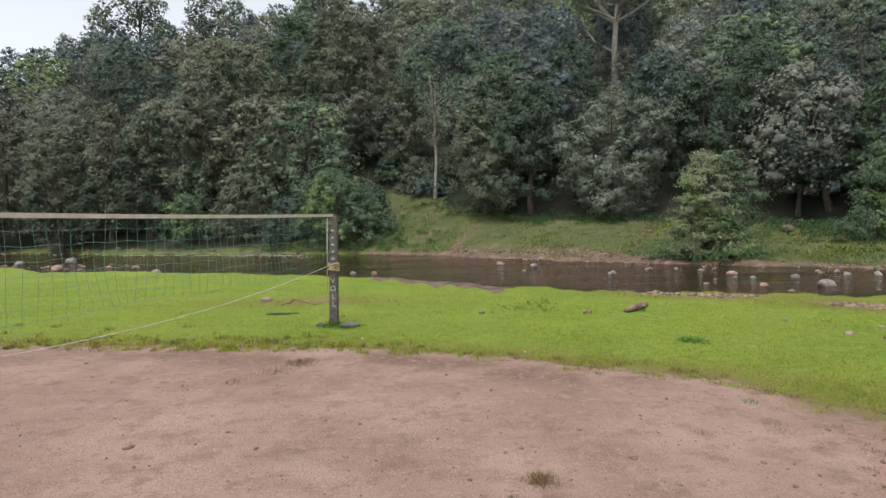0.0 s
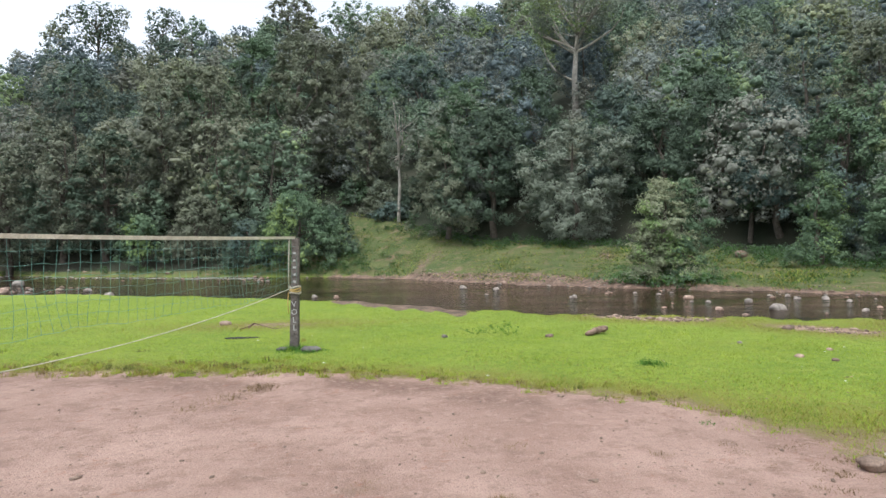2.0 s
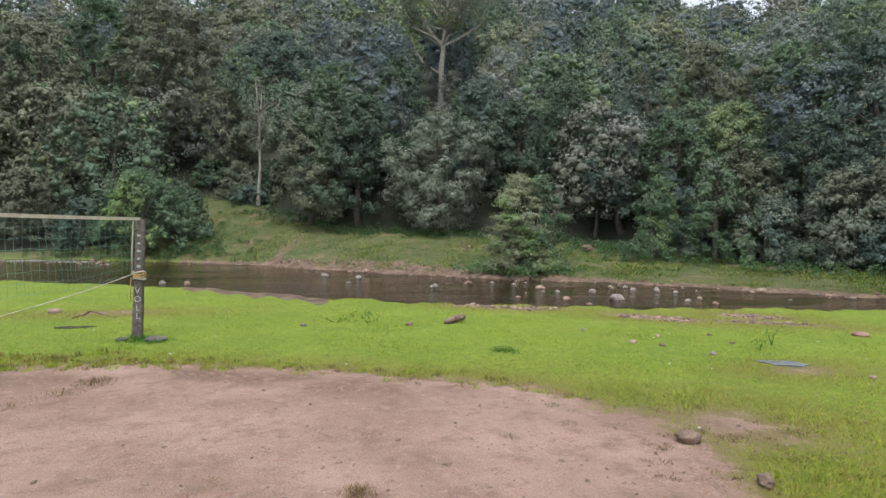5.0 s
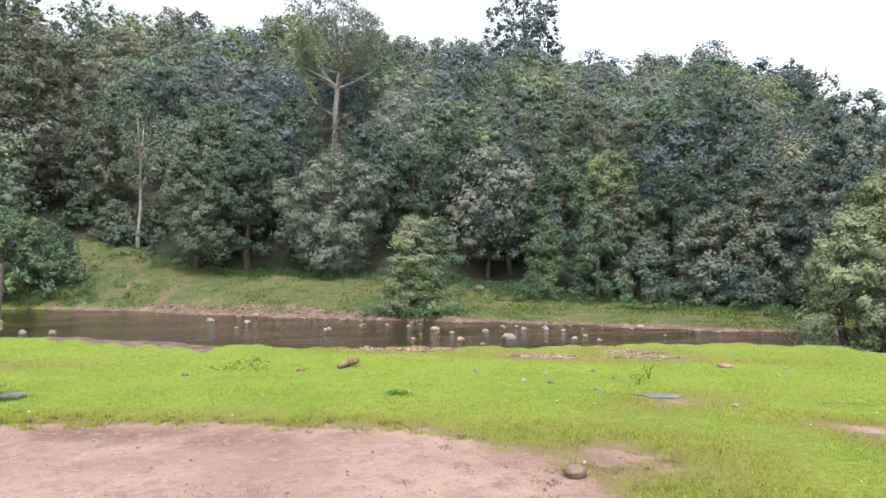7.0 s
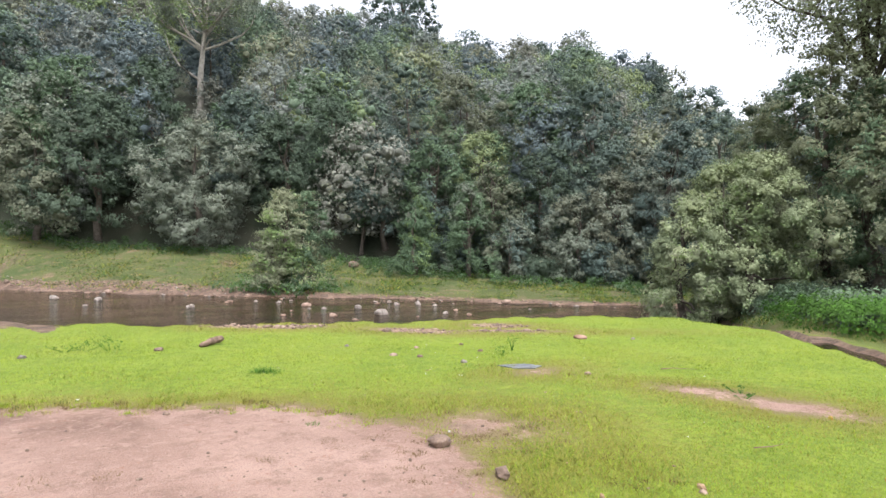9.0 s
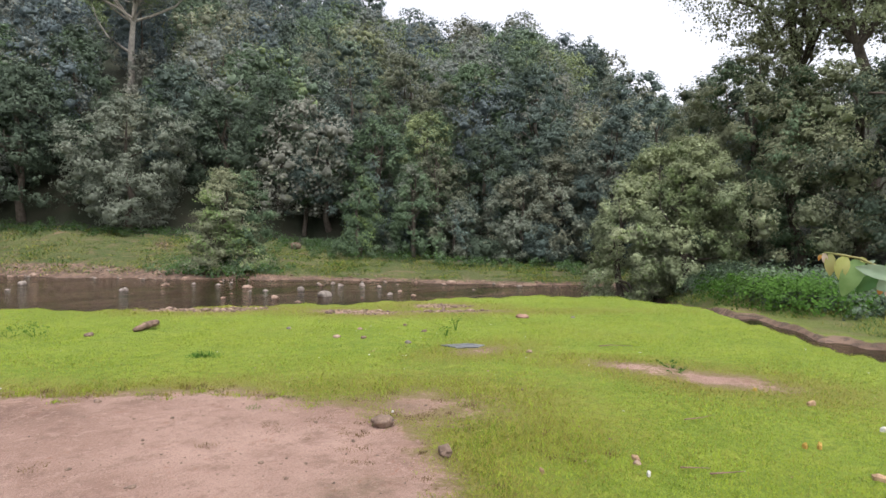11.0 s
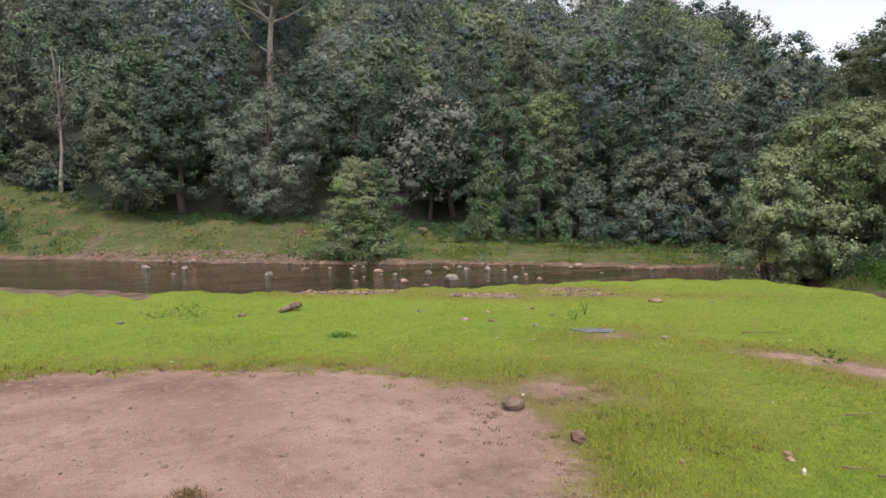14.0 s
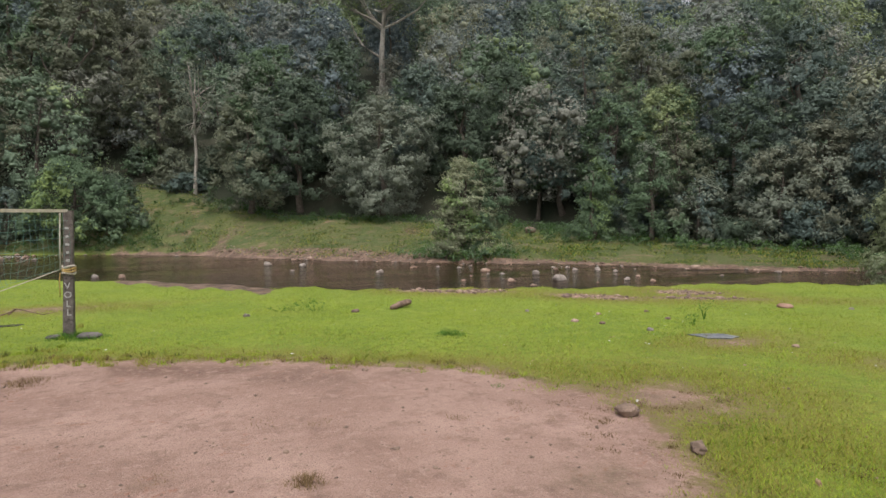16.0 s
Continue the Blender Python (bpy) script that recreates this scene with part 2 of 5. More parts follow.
DRYBLADE = leafy("olive_grass_blades", (0.245, 0.232, 0.046), (0.300, 0.268, 0.074), 0.3, vary=0.3, grain=30)
WEED = leafy("weed_leaves", (0.06, 0.15, 0.02), (0.09, 0.19, 0.03), 0.3, grain=30)
WITHERED = leafy("withered_brown_grass", (0.150, 0.098, 0.046), (0.225, 0.155, 0.076), 0.1, vary=0.5, grain=30)
OLIVEBLADE = leafy("dark_olive_grass", (0.105, 0.125, 0.030), (0.165, 0.165, 0.050), 0.25, vary=0.45, grain=30)
BRICK = plain("worn_red_brick", (0.20, 0.115, 0.085), (0.31, 0.195, 0.15), 9.0, 0.9, 0.5, 0.008)
FERN = leafy("bank_herbs", (0.042, 0.105, 0.018), (0.075, 0.145, 0.032), 0.3, grain=6)

# distance haze is mixed in as extra blue, bar the two near_ colours
LEAF = [
    leafy("foliage_deep_green", (0.076, 0.108, 0.075), (0.107, 0.141, 0.097)),
    leafy("foliage_blue_green", (0.097, 0.137, 0.121), (0.132, 0.172, 0.149)),
    leafy("foliage_olive", (0.146, 0.163, 0.113), (0.182, 0.195, 0.131)),
    leafy("foliage_mid_green", (0.102, 0.157, 0.090), (0.139, 0.198, 0.113)),
    leafy("foliage_brownish", (0.147, 0.158, 0.113), (0.172, 0.180, 0.128)),
    leafy("foliage_fresh_green", (0.175, 0.256, 0.097), (0.234, 0.310, 0.113)),
    leafy("foliage_grey_green", (0.173, 0.201, 0.155), (0.217, 0.242, 0.186)),
    leafy("foliage_yellow_tips", (0.188, 0.237, 0.121), (0.249, 0.293, 0.135)),
    leafy("foliage_near_green", (0.254, 0.302, 0.176), (0.338, 0.379, 0.210)),
    leafy("foliage_near_olive", (0.207, 0.232, 0.144), (0.278, 0.296, 0.181)),
]
# the same leaves for the hill woods, lighter and bluer: haze in the colour
HAZED_LEAF = [
    leafy("hazed_deep_green", (0.087, 0.120, 0.099), (0.123, 0.157, 0.126)),
    leafy("hazed_blue_green", (0.118, 0.153, 0.160), (0.156, 0.193, 0.194)),
    leafy("hazed_olive", (0.211, 0.226, 0.161), (0.258, 0.268, 0.186)),
    leafy("hazed_mid_green", (0.138, 0.193, 0.130), (0.186, 0.243, 0.161)),
    leafy("hazed_brownish", (0.194, 0.202, 0.167), (0.225, 0.231, 0.190)),
    leafy("hazed_fresh_green", (0.205, 0.271, 0.136), (0.258, 0.326, 0.156)),
    leafy("hazed_grey_green", (0.207, 0.235, 0.211), (0.258, 0.278, 0.247)),
    leafy("hazed_yellow_tips", (0.217, 0.246, 0.148), (0.277, 0.301, 0.162)),
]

# ---- the lie of the land, as bearings from the trodden pitch (degrees) and distances (m) ----
AZ_N = (-180, -100, -60, -45, -35, -33, -28, -24, -19, -14, -10, -4, 1, 6, 11, 16, 21, 29, 35, 41, 48, 53, 58, 62, 66, 69, 72, 75, 78, 84, 92, 110, 180)
NEAR = (60, 60, 50, 42, 36, 30, 28.4, 25.9, 23.8, 21.8, 20.4, 19, 17.1, 15.8, 15.2, 14.6, 14.7, 14.9, 15.1, 16.1, 17.2, 18, 18.2, 17.2, 15.8, 14, 12.2, 11.4, 10.4, 9.2, 8.6, 9, 60)
AZ_F = (-180, -60, -35, -28, -19, -10, -4, 4.5, 11, 20, 29, 35, 43, 48, 55, 58, 60, 62, 64, 66, 68, 70, 74, 78, 85, 95, 110, 180)
FAR = (140, 125, 108, 84, 72, 65, 60, 50, 45, 41.5, 40, 39.5, 37.5, 37.2, 38.4, 38, 34, 28, 23, 19.6, 17.6, 16.3, 14.6, 13.3, 12.2, 11.2, 11, 62)
AZ_H = (-180, -45, -30, -16, -9, -5, 0, 5, 15, 25, 33, 40, 48, 55, 60, 64, 70, 80, 110, 180)
SLOPE = (0.2, 0.15, 0.15, 0.2, 0.33, 0.36, 0.33, 0.25, 0.2, 0.17, 0.12, 0.10, 0.09, 0.08, 0.05, 0.03, 0.03, 0.03, 0.02, 0.02)
TREELINE = (4, 4, 3, 3, 10, 20, 17, 14, 15, 15, 12, 9.5, 9, 8, 9, 12, 12, 10, 12, 10)
HILL = (0.2, 0.42, 0.425, 0.455, 0.49, 0.50, 0.50, 0.50, 0.50, 0.46, 0.43, 0.385, 0.375, 0.32, 0.22, 0.18, 0.2, 0.24, 0.2, 0.2)
WATER_Z = -1.2


def fbm(x, y, seed=0.0):
    """Cheap smooth waviness, about -1 to 1."""
    s = seed * 1.7
    return (np.sin(x * 1.0 + 1.3 * np.sin(y * 0.7 + s) + s) + np.sin(y * 1.1 + 1.2 * np.sin(x * 0.8 - s)) + 0.5 * np.sin(2.3 * x - 1.9 * y + s) + 0.4 * np.sin(3.7 * y + 2.9 * x - s)) / 2.9


def smooth(v, lo, hi):
    q = np.clip((v - lo) / (hi - lo), 0, 1)
    return q * q * (3 - 2 * q)


def land(x, y):
    """Height of the ground, and how far a place lies inside the near edge and beyond the far shore."""
    x, y = np.asarray(x, float), np.asarray(y, float)
    az, r = np.degrees(np.arctan2(x, y)), np.hypot(x, y)
    rn = np.interp(az, AZ_N, NEAR) + 0.25 * np.sin(az * 0.9) + 0.12 * np.sin(az * 2.7 + 1)
    rf = np.interp(az, AZ_F, FAR) + 0.35 * np.sin(az * 0.8 + 2) + 0.2 * np.sin(az * 2.1)
    rf = np.maximum(rf, rn + 1.6)
    brook = smooth(az, 61.0, 67.5) * (1 - smooth(az, 120, 150))
    bed = -1.75 * (1 - brook) - 0.55 * brook
    over = r - rn
    run = 2.6 * (1 - brook) + 0.5 * brook
    z_near = bed * smooth(over, -0.15, run)
    d = r - rf
    shore = -1.28 * (1 - brook) - 0.16 * brook
    slope, line, hill = np.interp(az, AZ_H, SLOPE), np.interp(az, AZ_H, TREELINE), np.interp(az, AZ_H, HILL)
    up = shore + 0.30 * smooth(d, 0, 1.5) * (1 - brook) + slope * np.clip(d - 1.0, 0, None).clip(max=np.maximum(line, 0)) * 1.0
    climb = np.clip(d - line, 0, None)
    climb = np.minimum(climb, 205 - np.minimum(rf + line, 160)) - 0.15 * np.clip(r - 205, 0, 400)
    up = up + hill * np.maximum(climb, -60) * smooth(d - line, 0, 10)
    up = up + 0.35 * fbm(x / 6, y / 6, 1) * smooth(d, 1, 14) + 2.2 * fbm(x / 26, y / 26, 2) * smooth(d - line, 4, 40)
    dip = bed + (up - bed) * smooth(d, -1.8, 0.15)
    z = np.where(d > -1.8, np.where(over > run, dip, np.where(d > 0.15, up, z_near)), z_near)
    behind = np.abs(az) > 125
    z = np.where(behind, 0.02 * np.clip(r - 10, 0, 60), z)
    z = z + 0.035 * fbm(x / 1.9, y / 1.9, 3) * smooth(r, 3, 9) * (1 - smooth(over, -1.0, 0)) + 0.008 * fbm(x * 3.1, y * 3.1, 4) * (r < 40)
    return z, over, d, az, r


def ground_z(x, y):
    return float(land(np.array([x]), np.array([y]))[0][0])


def polar(az, r):
    return r * math.sin(radians(az)), r * math.cos(radians(az))


PITCH = [(-14, 9.6), (-9, 9.3), (-5.6, 8.72), (-3.9, 8.66), (-2.6, 8.38), (-1.4, 8.2), (0.1, 7.68), (0.9, 7.35), (1.63, 6.8), (2.15, 6.45), (2.75, 6.12), (2.98, 5.6), (3.15, 5.05),
         (3.34, 4.6), (3.36, 4.15), (3.18, 3.7), (2.98, 3.2), (2.75, 2.8), (2.6, 2.0), (2.5, 0.0), (2.3, -8), (-14, -8)]
TONGUE = [(3.0, 5.15), (3.6, 4.9), (4.15, 4.75), (4.42, 4.22), (4.1, 3.92), (3.5, 4.02), (3.0, 4.0)]


def inside_by(px, py, poly):
    """Signed distance to a closed outline, positive inside."""
    best, odd = np.full(px.shape, 1e9), np.zeros(px.shape, bool)
    for (ax, ay), (bx, by) in zip(poly, poly[1:] + poly[:1]):
        ex, ey = bx - ax, by - ay
        q = np.clip(((px - ax) * ex + (py - ay) * ey) / (ex * ex + ey * ey), 0, 1)
        best = np.minimum(best, np.hypot(px - ax - q * ex, py - ay - q * ey))
        if ey:
            odd ^= ((ay > py) != (by > py)) & (px < ex * (py - ay) / ey + ax)
    return np.where(odd, best, -best)


# bare spots in the lawn: x, y, half length, half width, turn
BARE = [(7.14, 3.92, 0.36, 0.19, -72), (7.28, 3.05, 0.48, 0.25, -78), (7.22, 3.5, 0.16, 0.08, -70), (9.98, 10.87, 0.5, 0.24, -40), (7.7, 10.95, 0.75, 0.3, -38), (9.4, 10.0, 0.6, 0.1, -35), (5.6, 12.75, 0.6, 0.25, -20),
        (4.6, 13.5, 0.35, 0.25, -20), (-2.9, 13.3, 0.45, 0.16, 5), (6.4, 6.1, 0.16, 0.1, 0)]


def dirt_depth(px, py):
    sd = np.maximum(inside_by(px, py, PITCH), np.minimum(inside_by(px, py, TONGUE), 0.45) * 0.5 - 0.07)
    for bx, by, ra, rb, turn in BARE:
        c, s = math.cos(radians(turn)), math.sin(radians(turn))
        u, v = (px - bx) * c + (py - by) * s, -(px - bx) * s + (py - by) * c
        sd = np.maximum(sd, (1 - np.hypot(u / ra, v / rb)) * rb)
    return sd


def mesh_object(name, verts, faces, mats, parent=None, smooth_shade=False, index=None):
    me = bpy.data.meshes.new(name)
    if isinstance(faces, np.ndarray):
        n, k = faces.shape
        me.vertices.add(len(verts))
        me.vertices.foreach_set("co", np.ascontiguousarray(verts, np.float32).ravel())
        me.loops.add(n * k)
        me.loops.foreach_set("vertex_index", np.ascontiguousarray(faces, np.int32).ravel())
        me.polygons.add(n)
        me.polygons.foreach_set("loop_start", np.arange(0, n * k, k, dtype=np.int32))
        me.polygons.foreach_set("loop_total", np.full(n, k, np.int32))
    else:
        me.from_pydata(verts if isinstance(verts, list) else verts.tolist(), [], faces)
    for m in mats if isinstance(mats, (list, tuple)) else [mats]:
        me.materials.append(m)
    if index is not None:
        me.polygons.foreach_set("material_index", np.asarray(index, np.int32))
    me.update(calc_edges=True)
    me.polygons.foreach_set("use_smooth", np.full(len(me.polygons), bool(smooth_shade)))
    ob = new(name, me)
    if parent:
        ob.parent = parent
    return ob


def part(name, bm, material, parent, label=""):
    """Links a bmesh as one mesh object under a thing or a part."""
    me = bpy.data.meshes.new(name)
    bm.to_mesh(me)
    bm.free()
    me.materials.append(material)
    ob = new(name, me)
    ob.parent = parent
    return tagged(ob, label)


def thing(name, x, y, z, label, category, group="", kind="", turn=0.0):
    ob = new(name)
    ob.empty_display_size = 0.1
    ob.matrix_world = pose(x, y, z, 0, 0, turn)
    return tagged(ob, label, category, group, kind)


# ---- ground ----
def build_ground():
    ang = np.unique(np.concatenate([np.linspace(-46, 84, 391), np.linspace(-180, -46, 48), np.linspace(84, 180, 36)]).round(4))[:-1]
    rad = np.concatenate([[0.02], np.geomspace(0.6, 60, 210), np.geomspace(61, 260, 56), np.geomspace(275, 4500, 24)])
    a, q = np.meshgrid(np.radians(ang), rad)
    x, y = q * np.sin(a), q * np.cos(a)
    z, over, d, az, r = land(x, y)
    far = smooth(r, 300, 900)
    z = z * (1 - far) + 20 * far
    n, k = len(ang), len(rad)
    i, j = np.meshgrid(np.arange(k - 1), np.arange(n), indexing="ij")
    jn = (j + 1) % n
    faces = np.stack([i * n + j, (i + 1) * n + j, (i + 1) * n + jn, i * n + jn], -1).reshape(-1, 4)
    ob = mesh_object("ground", np.stack([x, y, z], -1).reshape(-1, 3), faces[:, ::-1], GROUND, smooth_shade=True)
    tagged(ob, "bright short lawn round a bare pinkish dirt pitch, sloping to a river", "ground", kind="structure")
    line = np.interp(az, AZ_H, TREELINE)
    brook = smooth(az, 61.0, 67.5)
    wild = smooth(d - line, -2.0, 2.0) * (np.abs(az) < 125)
    bank = smooth(d, -0.5, 0.6) * (np.abs(az) < 125) * (1 - 0.25 * brook)
    lip = -1.5 + 1.7 * smooth(np.abs(az + 0.5), 5, 8) + 0.35 * np.sin(az * 2.3)
    lip = lip * (1 - brook) + 0.02 * brook
    stony = smooth(az, -1, 4) * (1 - smooth(az, 20, 30))
    crest = smooth(over, lip, lip + 0.5) * (1 - smooth(d, 0.7 + 0.9 * stony - 0.9 * brook, 1.6 + 1.9 * stony - 1.4 * brook))
    gravel = crest * (np.abs(az) < 125) * np.where(d > -1.5, 0.25 + 0.75 * smooth(az, -9, -5), 1.0)
    path = np.exp(-((az - 1.5 - 0.32 * (d - 4)) / 0.9) ** 2) * smooth(d, 1, 3) * (1 - smooth(d, 8, 13)) * 0.55
    scar = np.exp(-((az - 11.0) / 3.2) ** 2) * np.exp(-((d - 2.6) / 1.3) ** 2) * 0.8 + np.exp(-((az - 18.2) / 1.1) ** 2) * np.exp(-((d - 11) / 2.0) ** 2) * 0.8
    soil = np.clip(gravel + path + scar, 0, 1)
    worn = 0.75 * np.exp(-(((x - 2.3) / 0.7) ** 2 + ((y - 3.0) / 1.1) ** 2)) + 0.7 * np.exp(-(((x + 0.3) / 0.3) ** 2 + ((y - 4.2) / 0.3) ** 2)) + np.exp(-(((x + 1.9) / 0.5) ** 2 + ((y - 6.9) / 0.35) ** 2)) * 0.6 + np.exp(-(((x - 0.5) / 0.6) ** 2 + ((y - 5.1) / 0.3) ** 2)) * 0.5
    worn += np.exp(-(((x - 3.7) / 0.7) ** 2 + ((y - 4.4) / 0.6) ** 2)) * 0.8
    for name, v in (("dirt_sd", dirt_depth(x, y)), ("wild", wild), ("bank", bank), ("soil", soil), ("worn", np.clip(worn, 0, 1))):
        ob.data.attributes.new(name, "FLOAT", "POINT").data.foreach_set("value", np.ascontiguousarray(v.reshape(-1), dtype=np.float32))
    return ob


ground = build_ground()


def build_water():
    a = np.radians(np.linspace(-64, 67, 90))
    r = np.concatenate([np.linspace(13, 45, 26), np.linspace(47, 150, 30)])
    aa, rr = np.meshgrid(a, r)
    x, y = rr * np.sin(aa), rr * np.cos(aa)
    n, k = len(a), len(r)
    i, j = np.meshgrid(np.arange(k - 1), np.arange(n - 1), indexing="ij")
    faces = np.stack([i * n + j, i * n + j + 1, (i + 1) * n + j + 1, (i + 1) * n + j], -1).reshape(-1, 4)
    ob = mesh_object("river_water", np.stack([x, y, np.full_like(x, WATER_Z)], -1).reshape(-1, 3), faces, WATER, smooth_shade=True)
    azw = np.degrees(aa)
    rf, rn = np.interp(azw, AZ_F, FAR), np.interp(azw, AZ_N, NEAR)
    # white water upstream, then two midstream zones of painted sky glints and foam
    foam_glint = 0.75 * np.exp(-((rr - rf + 3.0) / 5.0) ** 2) * smooth(-azw, 9, 14) + 0.50 * np.exp(-((azw - 20) / 10.0) ** 2) * np.exp(-((rr - rn - 8.0) / 3.5) ** 2) + 0.45 * np.exp(-((azw - 6) / 5.0) ** 2) * np.exp(-((rr - 30) / 4.0) ** 2)
    ob.data.attributes.new("foam_glint", "FLOAT", "POINT").data.foreach_set("value", np.ascontiguousarray(foam_glint.reshape(-1), dtype=np.float32))
    tagged(ob, "shallow dark brown river rippling over stones", "water", kind="structure")
    a = np.linspace(64.5, 100, 40)
    rn, rf = np.interp(a, AZ_N, NEAR), np.interp(a, AZ_F, FAR)
    mid, half = (rn + 0.3 + rf) / 2, np.maximum((rf - rn) / 2, 0.8) * (0.1 + 0.9 * smooth(a, 64.5, 69))
    level = -0.25 - 0.35 * (1 - smooth(a, 64.5, 69))
    ar = np.radians(a)
    rows = np.stack([np.stack([(mid + s * half) * np.sin(ar), (mid + s * half) * np.cos(ar), level], -1) for s in (-1, 1)], 1).reshape(-1, 3)
    ob = mesh_object("stream_water", rows, [(2 * i, 2 * i + 1, 2 * i + 3, 2 * i + 2) for i in range(39)], WATER, smooth_shade=True)
    tagged(ob, "narrow muddy side stream between grassy banks", "water", kind="structure")


build_water()

# ---- trees ----
def tube(verts, faces, pts, radii, sides=7):
    """A tapered round limb through the points."""
    pts = [Vector(p) for p in pts]
    start = len(verts)
    for k, p in enumerate(pts):
        axis = (pts[min(k + 1, len(pts) - 1)] - pts[max(k - 1, 0)]).normalized()
        side = axis.orthogonal().normalized()
        other = axis.cross(side)
        for s in range(sides):
            a = math.tau * s / sides
            verts.append(tuple(p + (side * math.cos(a) + other * math.sin(a)) * radii[k]))
    for k in range(len(pts) - 1):
        for s in range(sides):
            b, t = start + k * sides, (s + 1) % sides
            faces.append((b + s, b + t, b + sides + t, b + sides + s))
    faces.append(tuple(start + (len(pts) - 1) * sides + s for s in range(sides)))


def bent(p, q, rng, wave, n=5):
    p, q = np.array(p, float), np.array(q, float)
    return [tuple(p + (q - p) * k / (n - 1) + rng.normal(0, wave, 3) * (0 < k < n - 1)) for k in range(n)]


def leaves(rng, centres, radii, count, size, flat=0.85, droop=0.25, core=None, stray=0.14):
    """Diamond leaves scattered over the outside of clumps: three corners each."""
    want, count = count, int(count * 2.3)
    # every clump carries smaller sprays that break its outline
    k = len(centres)
    host = np.repeat(np.arange(k), 3)
    way = rng.normal(size=(3 * k, 3)) + (0, 0, 0.25)
    way /= np.linalg.norm(way, axis=1)[:, None]
    spray_r = radii[host] * rng.uniform(0.28, 0.6, 3 * k)
    spray_c = centres[host] + way * (radii[host] * rng.uniform(0.65, 1.1, 3 * k))[:, None] * (1, 1, flat)
    all_c, all_r, owner = np.concatenate([centres, spray_c]), np.concatenate([radii, spray_r]), np.concatenate([np.arange(k), host])
    w = all_r**2
    pick = rng.choice(len(all_c), count, p=w / w.sum())
    d = rng.normal(size=(count, 3))
    d /= np.linalg.norm(d, axis=1)[:, None]
    low = d[:, 2] < -0.55
    d[low, 2] *= -0.7
    d /= np.linalg.norm(d, axis=1)[:, None]
    stretch = rng.uniform(0.7, 1.3, (len(all_c), 3)) * (1, 1, flat)
    wave = rng.normal(0, 2.6, (len(all_c), 3))
    lump = 1 + 0.24 * np.sin((d * wave[pick]).sum(1) + pick) + 0.16 * np.sin(1.9 * (d[:, [1, 2, 0]] * wave[pick]).sum(1) - pick)
    depth = np.where(rng.random(count) < stray, rng.uniform(0.95, 1.4, count), rng.uniform(0.16, 1.15, count) ** 0.5) * lump
    pos = all_c[pick] + d * (all_r[pick] * depth)[:, None] * stretch[pick]
    ps, cs = (pos * (1, 1, 1 / flat)).astype(np.float32), (centres * (1, 1, 1 / flat)).astype(np.float32)
    gap = np.sqrt(np.maximum((ps**2).sum(1)[:, None] + (cs**2).sum(1)[None] - 2 * ps @ cs.T, 0)) / radii[None].astype(np.float32)
    gap[np.arange(count), owner[pick]] = 9.0
    keep = np.flatnonzero(gap.min(1) > rng.uniform(0.6, 0.9, count))[:want]
    pos, d, pick = pos[keep], d[keep], pick[keep]
    count = len(pos)
    out = pos - (core if core is not None else centres.mean(0))
    out /= np.linalg.norm(out, axis=1)[:, None] + 1e-6
    nrm = 0.75 * d + 0.45 * out + rng.normal(0, 0.33, (count, 3)) + (0, 0, 0.2)
    nrm /= np.linalg.norm(nrm, axis=1)[:, None]
    axis = rng.normal(size=(count, 3)) + d * 0.6 - (0, 0, droop * 2)
    axis -= nrm * (axis * nrm).sum(1)[:, None]
    axis /= np.linalg.norm(axis, axis=1)[:, None] + 1e-9
    side = np.cross(nrm, axis)
    ln = (size * rng.uniform(0.6, 1.35, count))[:, None]
    wd = ln * rng.uniform(0.26, 0.42, count)[:, None]
    tri = np.stack([pos + axis * ln * 0.62, pos + side * wd * 1.15 - axis * ln * 0.3, pos - side * wd * 1.15 - axis * ln * 0.3], 1)
    return tri.reshape(-1, 3)


GOLD = (1 + 5**0.5) / 2
BALL = np.array([(-1, GOLD, 0), (1, GOLD, 0), (-1, -GOLD, 0), (1, -GOLD, 0), (0, -1, GOLD), (0, 1, GOLD), (0, -1, -GOLD), (0, 1, -GOLD), (GOLD, 0, -1), (GOLD, 0, 1), (-GOLD, 0, -1), (-GOLD, 0, 1)]) / math.sqrt(1 + GOLD**2)
BALL_FACES = np.array([(0, 11, 5), (0, 5, 1), (0, 1, 7), (0, 7, 10), (0, 10, 11), (1, 5, 9), (5, 11, 4), (11, 10, 2), (10, 7, 6), (7, 1, 8), (3, 9, 4), (3, 4, 2), (3, 2, 6), (3, 6, 8), (3, 8, 9), (4, 9, 5), (2, 4, 11), (6, 2, 10), (8, 6, 7), (9, 8, 1)])


def inner_mass(rng, c, rad, flat=0.85):
    """The dense leafage inside each clump: a ragged lump under its outer leaves."""
    v = c[:, None] + BALL[None] * rng.uniform(0.22, 0.68, (len(c), 12, 1)) * rad[:, None, None] * (1, 1, flat)
    f = BALL_FACES[None] + 12 * np.arange(len(c))[:, None, None]
    return v.reshape(-1, 3), f.reshape(-1, 3)


